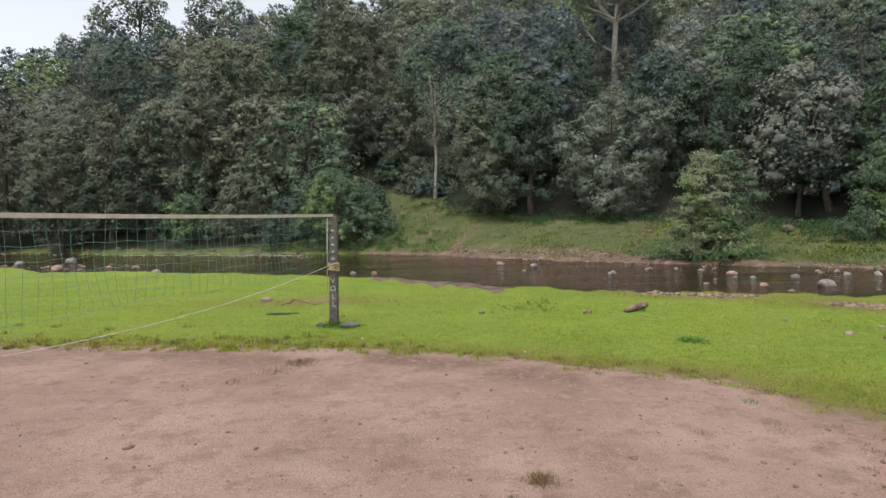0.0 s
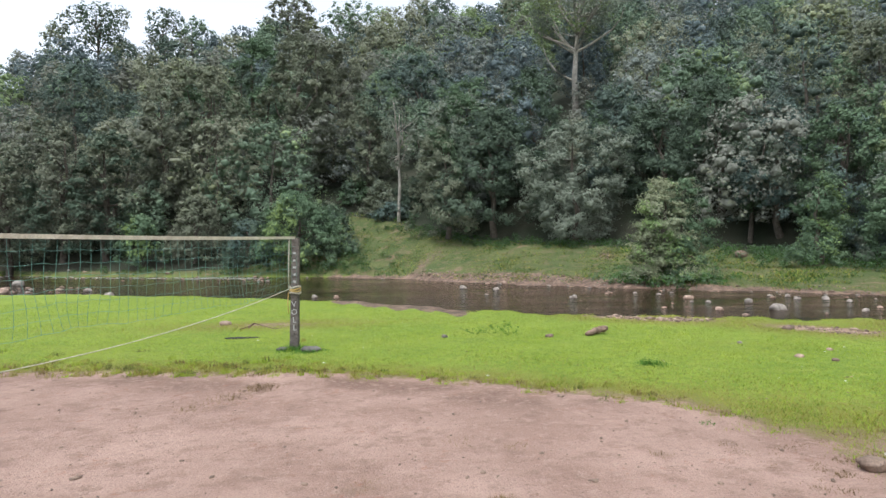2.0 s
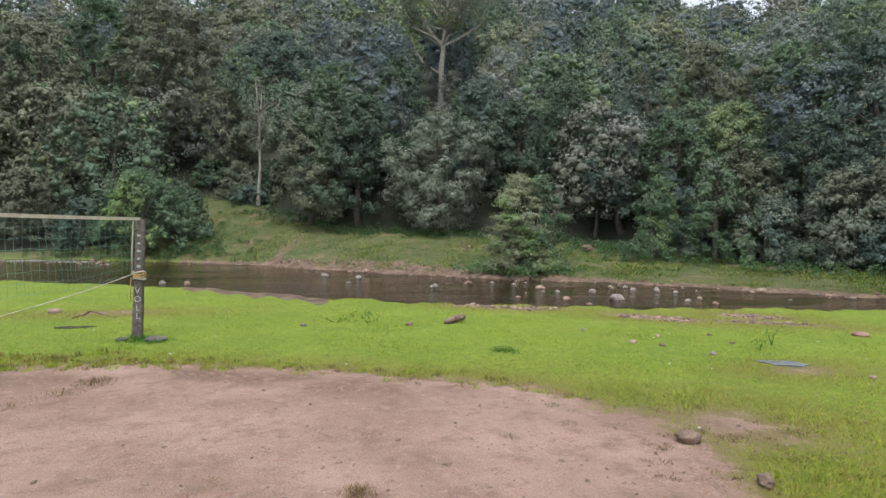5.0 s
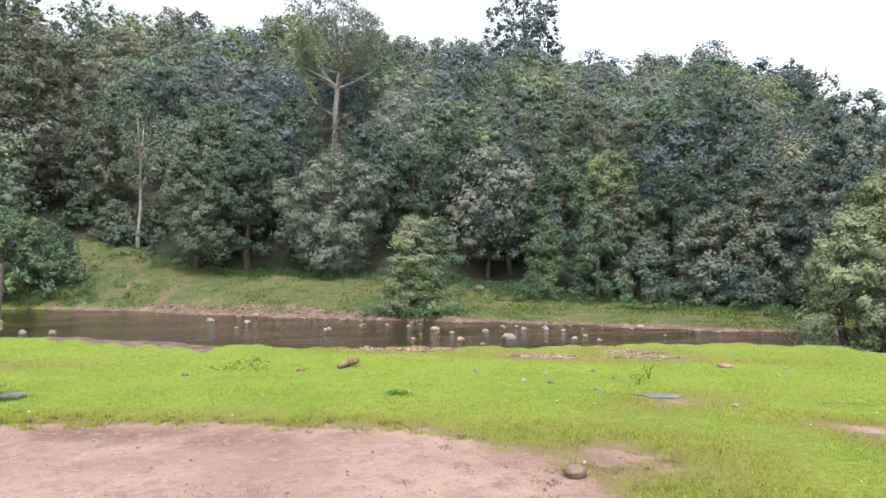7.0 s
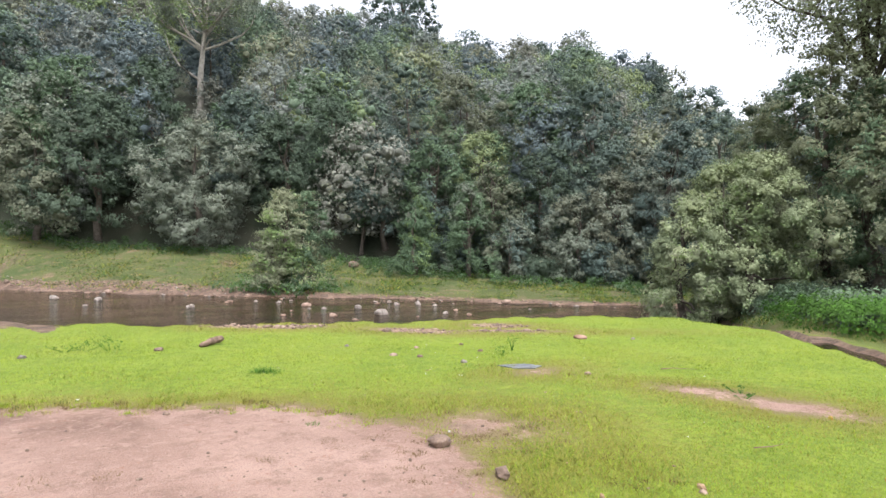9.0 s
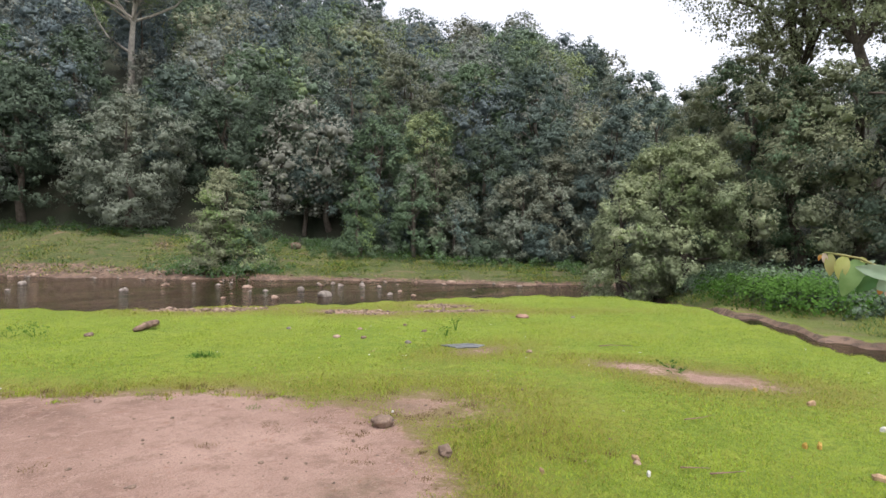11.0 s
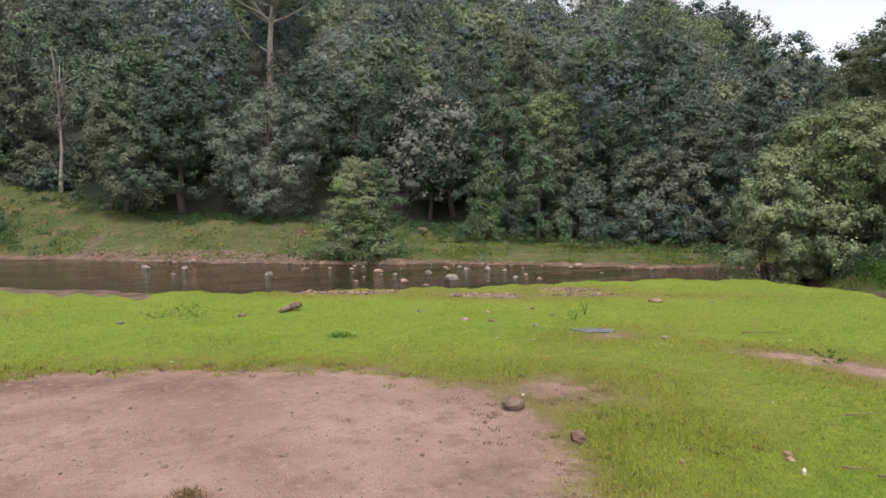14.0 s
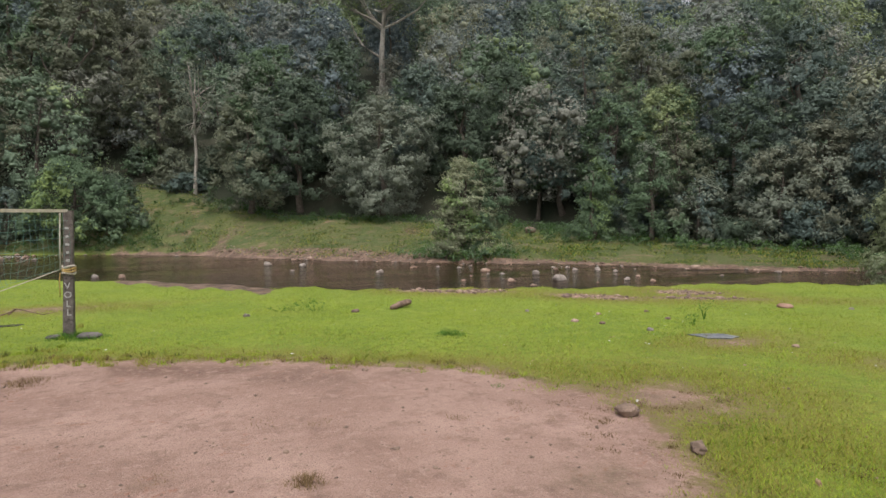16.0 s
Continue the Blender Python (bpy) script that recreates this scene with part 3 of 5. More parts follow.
def clumps_in(rng, n, width, low, high, shape):
    """Centres and sizes of the leaf clumps of a crown."""
    q = (np.arange(n) + rng.uniform(0, 1, n)) / n
    if shape == "skirt":
        q = q**0.85
        prof = (1 - q**2.6) ** 0.6
    elif shape == "cone":
        q = q**1.2
        prof = (1 - q) ** 0.7 + 0.04
    elif shape == "umbrella":
        prof = np.sqrt(np.clip(1 - np.where(q < 0.66, (q - 0.66) / 0.70, (q - 0.66) / 0.36) ** 2, 0, 1))
    else:
        prof = np.sqrt(np.clip(1 - ((q - 0.46) / 0.56) ** 2, 0.02, 1))
    ang = np.arange(n) * 2.39996 + rng.normal(0, 0.35, n)
    ph = rng.uniform(0, math.tau, 3)
    lobes = 1 + 0.24 * np.sin(2 * ang + ph[0] + 3 * q) + 0.18 * np.sin(3 * ang + ph[1] - 5 * q)
    f = rng.uniform(0.45, 1.0, n) ** 0.35
    rad = width * rng.uniform(0.5, 1.2, n) * (2.1 / math.sqrt(n)) * (0.75 + 0.35 * prof)
    reach = np.maximum(width * prof * lobes * f - 0.75 * rad, 0)
    c = np.stack([reach * np.cos(ang), reach * np.sin(ang), low + q * (high - low)], -1)
    c[:, :2] += rng.normal(0, 0.12 * width, 2) * q[:, None]
    c[:, 2] = np.clip(c[:, 2] + rng.normal(0, 0.03 * (high - low), n), low + rad * 0.45, high - rad * 0.7)
    return c, rad


SEED = [100]


def foliage(name, leaf_v, mass, mats, idx, parent=None):
    """One crown: loose leaves and the inner mass; idx gives each face's material."""
    mv, mf = mass
    n = len(leaf_v)
    verts = np.concatenate([leaf_v, mv])
    faces = np.concatenate([np.arange(n).reshape(-1, 3), mf + n])
    ob = mesh_object(name, verts, faces, mats, parent, index=idx)
    ob.data.polygons.foreach_set("use_smooth", np.arange(len(faces)) >= n // 3)
    return ob


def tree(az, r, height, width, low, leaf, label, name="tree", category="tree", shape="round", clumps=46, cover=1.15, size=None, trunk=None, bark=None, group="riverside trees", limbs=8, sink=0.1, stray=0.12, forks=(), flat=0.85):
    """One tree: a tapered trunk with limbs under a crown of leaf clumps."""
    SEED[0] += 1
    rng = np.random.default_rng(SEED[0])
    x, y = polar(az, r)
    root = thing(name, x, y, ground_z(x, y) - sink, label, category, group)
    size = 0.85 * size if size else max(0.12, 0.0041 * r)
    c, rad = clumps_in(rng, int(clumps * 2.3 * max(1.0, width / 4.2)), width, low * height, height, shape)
    area = 1.3 * (2 * math.pi * width * height * (1 - low) + math.pi * width**2)
    airy = cover < 0.7 or shape == "umbrella"
    cover = cover if airy else max(cover, 1.1)
    count = int(min(32000, (0.74 if airy else 0.62) * cover * area / (size * size * 0.36)))
    size *= 0.9 if airy else 0.82
    crown = leaves(rng, c, rad, count, size, flat, stray=stray)
    mass = inner_mass(rng, c[:0], rad[:0]) if airy else inner_mass(rng, c, rad, flat)
    mats = leaf if isinstance(leaf, (list, tuple)) else [leaf]
    mid = np.concatenate([crown.reshape(-1, 3, 3).mean(1), mass[0][mass[1]].mean(1)]) * (3.2 / width)
    patch = fbm(mid[:, 0] + 0.7 * mid[:, 2], mid[:, 1] - 0.6 * mid[:, 2], SEED[0]) + rng.normal(0, 0.16, len(mid))
    cuts = np.quantile(patch, np.linspace(0.76, 1.0, len(mats) + 1)[:-1][:len(mats) - 1]) if len(mats) > 1 else []
    idx = np.searchsorted(cuts, patch).astype(np.int32) if len(mats) > 1 else None
    foliage("crown", crown, mass, [LEAF[k] for k in mats], idx, root)
    v, f = [], []
    tr = trunk or height * 0.018 + 0.05
    top = (rng.normal(0, 0.03 * height), rng.normal(0, 0.03 * height), height * 0.86)
    stem = bent((0, 0, -0.2), top, rng, (0.007 if bark else 0.018) * height, 7)
    tube(v, f, stem, [tr * s for s in (1.35, 1.0, 0.9, 0.78, 0.62, 0.4, 0.15)], 8)
    if forks:
        v, f = [], []
        tube(v, f, [(0, 0, -0.2), (0.1, 0, 3.0), (0, 0, 6.0), (0.2, 0, 9.0), (0.5, 0, 13.0), (1.2, 0, 18.7), (1.0, 0, 21.0)], [tr * s for s in (1.3, 1.05, 1.0, 0.85, 0.62, 0.3, 0.08)], 9)
        stem = [(0.1, 0, 3.0), (0, 0, 6.0), (0.1, 0, 8.0), (0.2, 0, 10.0), (0.5, 0, 13.0), (0.9, 0, 16.0), (1.2, 0, 18.7)]
    if limbs >= 16:
        trunk_ob = mesh_object("trunk", v, f, bark or BARK, root, smooth_shade=True)
    for path in forks:
        v, f = [], []
        tube(v, f, [(u * math.cos(radians(az)), -u * math.sin(radians(az)), h) for u, h in path], [tr * q for q in (0.5, 0.44, 0.34, 0.2, 0.07)[:len(path)]], 7)
        mesh_object("limb", v, f, bark or BARK, trunk_ob, smooth_shade=True)
    for k in range(limbs):
        tgt = c[rng.integers(len(c))]
        s = stem[(3 if limbs >= 16 else 2) + k % (3 if limbs >= 16 else 4)]
        if tgt[2] < s[2] * 0.7:
            continue
        if limbs >= 16:
            v, f = [], []
        tube(v, f, bent(s, tgt, rng, (0.012 if limbs >= 16 else 0.03) * height, 4), [tr * 0.42, tr * 0.33, tr * 0.2, tr * 0.06], 5)
        if limbs >= 16:
            mesh_object("limb", v, f, bark or BARK, trunk_ob, smooth_shade=True)
    if limbs < 16:
        mesh_object("trunk", v, f, bark or BARK, root, smooth_shade=True)
    return root


DENSE = "dense dark green broadleaf tree hanging down to the grassy bank"
# the far bank, from upstream to downstream
tree(-40, 112, 19, 6.0, 0.15, [0, 2], "tall dull green forest tree at the water's edge", shape="round")
tree(-35.5, 110, 20, 6.0, 0.12, [4, 2], "tall brownish green forest tree above the rapids")
tree(-31.5, 96, 17, 5.5, 0.10, [2, 0], "tall olive forest tree at the rocky river edge")
tree(-28, 91, 18, 5.5, 0.08, [4, 0], "tall thin-leaved brownish tree at the river edge")
tree(-25, 88, 16, 5.0, 0.05, [0, 2], "dark green tree crowding the river edge")
tree(-22.3, 81, 6.4, 2.9, 0.08, [3, 5], "small fresh green tree leaning over the river", "small_tree", shape="skirt", clumps=30)
tree(-20.5, 88, 19, 5.0, 0.10, [4, 2], "tall brownish green tree behind the river edge")
tree(-18.4, 78, 8, 3.4, 0.04, [2, 4], "grey-green bushy tree hung with creepers", shape="skirt")
tree(-16.8, 88, 20, 5.0, 0.10, [2, 3], "tall green forest tree behind the river edge")
tree(-14.0, 72, 5.4, 3.4, 0.0, [0, 1], "grey-green spreading bush over the dark water", "bush", "bush", "skirt")
tree(-13.0, 92, 22, 4.8, 0.12, [3, 0], "tall slender green forest tree")
tree(-9.6, 68.5, 8.0, 4.9, 0.0, [3, 5], "large rounded green bush overhanging the river", "bush", "bush", "skirt", 60)
tree(-9.5, 88, 23, 5.2, 0.15, [2, 4], "tall brownish forest tree")
tree(-6.6, 69, 5.2, 3.0, 0.0, [0, 3], "low dark bush at the foot of the grassy slope", "bush", "bush", "skirt", 30)
tree(-6.5, 92, 20, 5.0, 0.08, [4, 2], "tall brownish forest tree above the slope")
tree(-3.2, 86, 12, 4.4, 0.05, [2, 0], "olive tree above the grassy slope")
tree(-2.2, 79, 4.6, 2.6, 0.0, [2, 6], "small grey-olive bush on the grassy slope", "bush", "bush", "skirt", 26)
tree(0.6, 77, 4.4, 2.6, 0.0, [0, 2], "dark bush at the top of the grassy slope", "bush", "bush", "skirt", 26)
tree(1.6, 92, 15, 4.6, 0.1, [1, 3], "blue-green tree on the hillside")
tree(3.9, 64.5, 11.5, 3.7, 0.03, [2, 3], "olive green tree with hanging branches on the bank", shape="skirt", clumps=56)
tree(8.2, 65.0, 13.6, 5.8, 0.08, [0, 0], DENSE, shape="skirt", clumps=60)
tree(6.0, 74, 13.5, 4.6, 0.1, [3, 0], DENSE)
tree(11.8, 72, 13, 4.2, 0.05, [0, 3], DENSE)
tree(15.6, 60.5, 11.4, 5.0, 0.04, [6, 6], "rounded grey-green tree draped to the ground", shape="round", clumps=60)
tree(19.2, 68, 10.5, 3.8, 0.05, [1, 3], DENSE, shape="skirt")
tree(23.0, 43.8, 6.9, 2.45, 0.0, [9, 8, 5], "bushy light green tree on the river bank", shape="skirt", clumps=30, size=0.19, stray=0.3, flat=0.6)
tree(21.8, 43.0, 3.9, 1.5, 0.0, [9, 5], "light green bush leaning out of a bushy tree", "bush", "bush", "skirt", clumps=16, size=0.18, stray=0.3, flat=0.6)
tree(24.4, 42.9, 3.2, 1.4, 0.0, [3, 5], "fresh green bush with fern-like sprays", "bush", "bush", "skirt", clumps=14, size=0.17, stray=0.3, flat=0.6)
tree(24.5, 45.5, 6.6, 1.9, 0.05, [3, 9], "dull green sapling crowded against a bushy tree", "small_tree", clumps=24, size=0.19)
tree(23.0, 64, 10.5, 4.2, 0.0, [0], "dark green tree in deep shade", shape="skirt", clumps=44)
tree(27.6, 62, 12.5, 4.9, 0.0, [0, 3], DENSE, shape="skirt", clumps=56)
tree(32.0, 58, 11.5, 4.2, 0.1, [1, 6], "grey-green leafy tree with hanging branches", shape="skirt", clumps=60)
tree(34.6, 49.0, 6.2, 2.0, 0.0, [3, 5], "fresh green bush at the foot of the trees", "bush", "bush", "cone", 14, size=0.2, stray=0.45)
tree(36.4, 56, 10.5, 3.6, 0.06, [3, 1], DENSE, shape="skirt", clumps=54)
tree(39.6, 48.8, 7.4, 2.5, 0.0, [3, 6], "green tree with drooping leafy branches", shape="skirt", clumps=56, size=0.24)
tree(42.0, 50.5, 8.8, 2.7, 0.04, [2, 3], "olive green tree with drooping leafy branches", shape="skirt", clumps=56, size=0.25)
tree(43.4, 48.5, 4.6, 2.0, 0.0, [6, 1], "grey-green bush drooping to the grass", "bush", "bush", "skirt", 36, size=0.24)
tree(46.5, 52, 9.6, 3.4, 0.05, [0, 1], DENSE, shape="skirt", clumps=54)
tree(49.6, 49, 6.6, 3.0, 0.0, [6, 4], "dusty grey-green bush tangled with creepers", "bush", "bush", "skirt", 48)
tree(53.0, 50, 8.2, 3.2, 0.0, [4, 6], "brownish grey tree tangled with creepers", shape="skirt", clumps=54)
tree(56.0, 53, 9.6, 3.6, 0.05, [6, 6], "grey-olive tree at the river bend", shape="skirt", clumps=50)
tree(51.0, 60, 13.5, 4.4, 0.1, [1, 0], DENSE)
tree(45.0, 62, 13, 4.4, 0.1, [3, 2], DENSE)
tree(39.0, 64, 14, 4.6, 0.1, [2, 3], "olive forest tree on the lower hillside")
# the wooded corner past the side stream
tree(58.8, 29.5, 6.2, 2.4, 0.0, [8, 5, 9], "light grey-green tree leaning over still water", shape="skirt", clumps=50, size=0.135)
tree(61.2, 31, 7.4, 2.6, 0.0, [8, 7], "leafy tree with yellow-green shoot tips", clumps=60, size=0.135)
tree(64.0, 28.5, 6.6, 2.3, 0.0, [8, 5, 7], "bright green tree hung with creepers", shape="skirt", clumps=48, size=0.135)
tree(65.2, 34, 8.6, 2.7, 0.05, [9, 7], "leafy tree with yellow-green shoot tips", clumps=50, size=0.135)
tree(69.0, 31, 10.5, 2.8, 0.05, [9, 3], "dark green tree in the shaded corner", shape="skirt", clumps=56, size=0.16)
tree(72.0, 29.5, 8.5, 2.8, 0.04, [3, 9], "dark green tree in the shaded corner", shape="skirt", clumps=56, size=0.16)
tree(76.0, 28, 8.2, 3.0, 0.06, [9, 8], "olive green tree with feathery hanging branches", shape="skirt", clumps=56, size=0.16)
tree(81.0, 27, 9, 3.2, 0.06, [0, 2], "dark green tree in the shaded corner", shape="skirt", clumps=50, size=0.16)
tree(71.6, 32.5, 20, 4.6, 0.46, [9, 8], "very tall tree with forked trunk and airy crown", shape="umbrella", clumps=34, cover=0.95, size=0.17, trunk=0.27, limbs=26, stray=0.3)
tree(76.2, 31, 19.5, 4.6, 0.46, [9, 8], "very tall tree with creepers up its trunk", shape="umbrella", clumps=32, cover=0.95, size=0.17, trunk=0.25, limbs=26, stray=0.3)
tree(80.5, 32, 19, 4.8, 0.42, [9, 2], "very tall dark tree beside the side stream", shape="umbrella", clumps=36, cover=0.95, size=0.17, trunk=0.28, limbs=20, stray=0.3)
tree(66.5, 48, 11, 4.0, 0.05, [0, 2], "dark tree filling the valley gap")
tree(61.5, 62, 11, 4.4, 0.05, [0, 1], "dark tree filling the valley gap")
tree(59.0, 74, 14, 5, 0.05, [1, 2], "dark tree filling the valley gap")
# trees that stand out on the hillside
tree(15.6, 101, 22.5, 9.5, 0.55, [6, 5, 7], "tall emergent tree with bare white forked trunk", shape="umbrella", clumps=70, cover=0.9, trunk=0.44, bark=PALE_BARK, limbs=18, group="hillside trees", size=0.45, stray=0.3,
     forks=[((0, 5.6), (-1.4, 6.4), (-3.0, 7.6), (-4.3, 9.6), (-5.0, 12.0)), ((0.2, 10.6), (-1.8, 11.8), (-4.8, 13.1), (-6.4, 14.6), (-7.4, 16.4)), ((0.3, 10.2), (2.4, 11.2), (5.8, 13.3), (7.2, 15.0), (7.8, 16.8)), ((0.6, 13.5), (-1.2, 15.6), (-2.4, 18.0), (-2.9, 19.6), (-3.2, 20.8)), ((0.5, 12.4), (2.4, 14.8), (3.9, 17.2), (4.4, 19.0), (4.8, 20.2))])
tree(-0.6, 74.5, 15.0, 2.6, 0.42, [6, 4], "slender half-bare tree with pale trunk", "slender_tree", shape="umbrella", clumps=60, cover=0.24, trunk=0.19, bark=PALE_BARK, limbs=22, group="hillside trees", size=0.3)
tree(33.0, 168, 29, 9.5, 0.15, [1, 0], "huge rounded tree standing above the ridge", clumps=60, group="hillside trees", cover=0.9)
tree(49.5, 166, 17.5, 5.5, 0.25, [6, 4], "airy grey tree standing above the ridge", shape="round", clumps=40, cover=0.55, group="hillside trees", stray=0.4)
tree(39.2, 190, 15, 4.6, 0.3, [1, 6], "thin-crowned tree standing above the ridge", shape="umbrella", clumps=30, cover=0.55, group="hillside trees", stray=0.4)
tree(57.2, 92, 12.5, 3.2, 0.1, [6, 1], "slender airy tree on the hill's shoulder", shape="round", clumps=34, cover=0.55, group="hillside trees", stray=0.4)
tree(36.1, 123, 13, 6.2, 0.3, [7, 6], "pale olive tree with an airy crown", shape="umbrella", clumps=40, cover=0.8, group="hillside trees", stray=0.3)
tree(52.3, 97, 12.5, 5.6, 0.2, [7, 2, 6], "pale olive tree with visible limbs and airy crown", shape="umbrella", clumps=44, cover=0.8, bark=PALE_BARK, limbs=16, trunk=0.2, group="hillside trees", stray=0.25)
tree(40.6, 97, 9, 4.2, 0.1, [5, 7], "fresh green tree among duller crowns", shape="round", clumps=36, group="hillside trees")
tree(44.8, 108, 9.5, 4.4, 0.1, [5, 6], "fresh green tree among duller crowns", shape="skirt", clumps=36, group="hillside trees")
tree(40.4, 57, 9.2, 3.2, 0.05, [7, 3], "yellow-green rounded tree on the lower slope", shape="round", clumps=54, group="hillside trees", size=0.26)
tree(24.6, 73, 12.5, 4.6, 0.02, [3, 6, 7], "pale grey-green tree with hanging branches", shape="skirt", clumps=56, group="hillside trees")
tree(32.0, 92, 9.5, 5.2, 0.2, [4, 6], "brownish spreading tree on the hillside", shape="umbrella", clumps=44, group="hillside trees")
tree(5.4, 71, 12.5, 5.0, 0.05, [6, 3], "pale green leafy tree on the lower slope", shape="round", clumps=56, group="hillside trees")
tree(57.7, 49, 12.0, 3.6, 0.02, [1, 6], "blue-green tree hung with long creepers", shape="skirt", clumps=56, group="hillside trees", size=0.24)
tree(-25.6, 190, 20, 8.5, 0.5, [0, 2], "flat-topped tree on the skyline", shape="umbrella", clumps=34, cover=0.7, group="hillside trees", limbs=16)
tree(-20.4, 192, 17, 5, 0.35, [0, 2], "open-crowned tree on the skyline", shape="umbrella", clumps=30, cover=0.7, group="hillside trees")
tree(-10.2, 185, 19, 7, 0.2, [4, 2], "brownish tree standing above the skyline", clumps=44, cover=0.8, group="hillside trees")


# undergrowth along the foot of the trees
for k in range(20):
    az_k = -7 + 3.3 * k + 0.9 * math.sin(k * 5.1)
    if abs(az_k - 23) > 2.5 and az_k < 58 and not 1 < az_k < 20 and not 26 < az_k < 34:
        r_k = float(np.interp(az_k, AZ_F, FAR) + np.interp(az_k, AZ_H, TREELINE)) + 4.0 + 2.2 * math.sin(k * 2.7)
        tree(az_k, r_k, 2.8 + 1.3 * math.sin(k * 1.9), 2.3 + 0.6 * math.sin(k * 3.3), 0.0, [(0, 2), (3, 0), (1, 0), (2, 4)][k % 4], "shadowed undergrowth shrub at the foot of the trees", "shrub", "shrub", "skirt", 22, group="undergrowth shrubs", limbs=3)


# ---- the woods that cover the hill, too many to count ----
def build_woods():
    rng = np.random.default_rng(7)
    quads, index, masses, mass_index, tv, tf, lumps = [], [], [], [], [], [], 0
    step = 9.2
    for gx in np.arange(-190, 240, step):
        for gy in np.arange(5, 225, step):
            x, y = gx + rng.uniform(-3.2, 3.2), gy + rng.uniform(-3.2, 3.2)
            z, over, d, az, r = (float(v[0]) for v in land(np.array([x]), np.array([y])))
            line = float(np.interp(az, AZ_H, TREELINE))
            if not (-47 < az < 86) or d < line + 3.0 or r > 205 or r < 36:
                continue
            if abs(az - 15.6) < 4.6 and 72 < r < 104:
                big = 0.4
            elif abs(az + 0.9) < 4.6 and r < 82:
                continue
            else:
                big = 1.0
            h = rng.uniform(7.0, 16.0 if r < 150 else 13.0) * big
            sparse = r > 160 and rng.random() < 0.6
            if sparse:
                h *= rng.uniform(0.9, 1.25)
            if 57 < az < 67:
                h *= 0.75
            elif az >= 67:
                h *= 0.5
            w = h * rng.uniform(0.34, 0.46)
            shape = ("round", "skirt", "umbrella", "round")[rng.integers(4)]
            c, rad = clumps_in(rng, int(16 + 11 * w), w, h * 0.12, h, shape)
            size = max(0.0041 * r, 0.34)
            area = 1.3 * (2 * math.pi * w * h * 0.8 + math.pi * w * w)
            count = int(min(4600, (0.45 if sparse else 0.58) * area / (size * size * 0.36)))
            q = leaves(rng, c, rad, count, size * 0.78, stray=0.06) + (x, y, z)
            mv, mf = inner_mass(rng, c, rad * 0.78)
            mv = mv + (x, y, z)
            quads.append(q)
            masses.append((mv, mf + 12 * lumps))
            lumps += len(c)
            # left-hand trees past 150 m take the bluer mix, haze by colour
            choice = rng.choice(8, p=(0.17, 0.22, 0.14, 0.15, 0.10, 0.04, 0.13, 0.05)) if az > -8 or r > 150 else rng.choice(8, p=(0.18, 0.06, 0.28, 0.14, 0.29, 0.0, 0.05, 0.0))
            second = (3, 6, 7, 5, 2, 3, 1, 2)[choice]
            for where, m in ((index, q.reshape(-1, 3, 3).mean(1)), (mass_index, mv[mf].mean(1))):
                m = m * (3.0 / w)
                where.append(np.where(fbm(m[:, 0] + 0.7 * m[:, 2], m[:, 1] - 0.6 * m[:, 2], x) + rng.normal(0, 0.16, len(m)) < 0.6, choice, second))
            t = h * 0.016
            tube(tv, tf, bent((x, y, z - 0.4), (x + rng.normal(0, 0.4), y, z + h * 0.8), rng, 0.2, 5), [t * 1.3, t, t * 0.8, t * 0.5, t * 0.2], 5)
    allq = np.concatenate(quads)
    n = len(allq)
    mv, mf = np.concatenate([m[0] for m in masses]), np.concatenate([m[1] for m in masses])
    stems = np.array([t for f in tf if len(f) == 4 for t in ((f[0], f[1], f[2]), (f[0], f[2], f[3]))]) + len(mv)
    idx = np.concatenate(index + mass_index + [np.full(len(stems), 8)])
    ob = foliage("hillside_woods", allq, (np.concatenate([mv, np.array(tv)]), np.concatenate([mf, stems])), HAZED_LEAF + [BARK], idx)
    tagged(ob, "dense mixed green forest covering the steep hillside", "forest", kind="stuff")


build_woods()


# ---- volleyball net and posts ----
def box_bm(sx, sy, sz, bevel=0.0, seg=1):
    bm = bmesh.new()
    bmesh.ops.create_cube(bm, size=1.0, matrix=Matrix.Diagonal((sx, sy, sz, 1)))
    if bevel:
        bmesh.ops.bevel(bm, geom=bm.edges[:], offset=bevel, segments=seg, affect="EDGES")
    return bm


def tube_object(name, pts, radius, mat, parent, label="", sides=6, taper=None):
    v, f = [], []
    tube(v, f, pts, [radius * (taper[k] if taper else 1) for k in range(len(pts))], sides)
    return tagged(mesh_object(name, v, f, mat, parent, smooth_shade=True), label)


POST = Vector((-1.83, 10.24, 0.0))
NET_DIR = Vector((-0.329, -0.944, 0.0)).normalized()
NET_LEN = 9.4


def letter_mesh(body, size, mat, parent, x, y, z, name="lettering", label=""):
    cu = bpy.data.curves.new(name, "FONT")
    cu.body, cu.size, cu.extrude, cu.align_x, cu.offset = body, size, 0.002, "CENTER", size * 0.01
    tmp = new(name, cu)
    bpy.context.view_layer.update()
    me = bpy.data.meshes.new_from_object(tmp.evaluated_get(bpy.context.evaluated_depsgraph_get()))
    bpy.data.objects.remove(tmp)
    me.materials.clear()
    me.materials.append(mat)
    ob = new(name, me)
    ob.parent = parent
    ob.matrix_local = pose(x, y, z, 90, 0, 0)
    return tagged(ob, label)


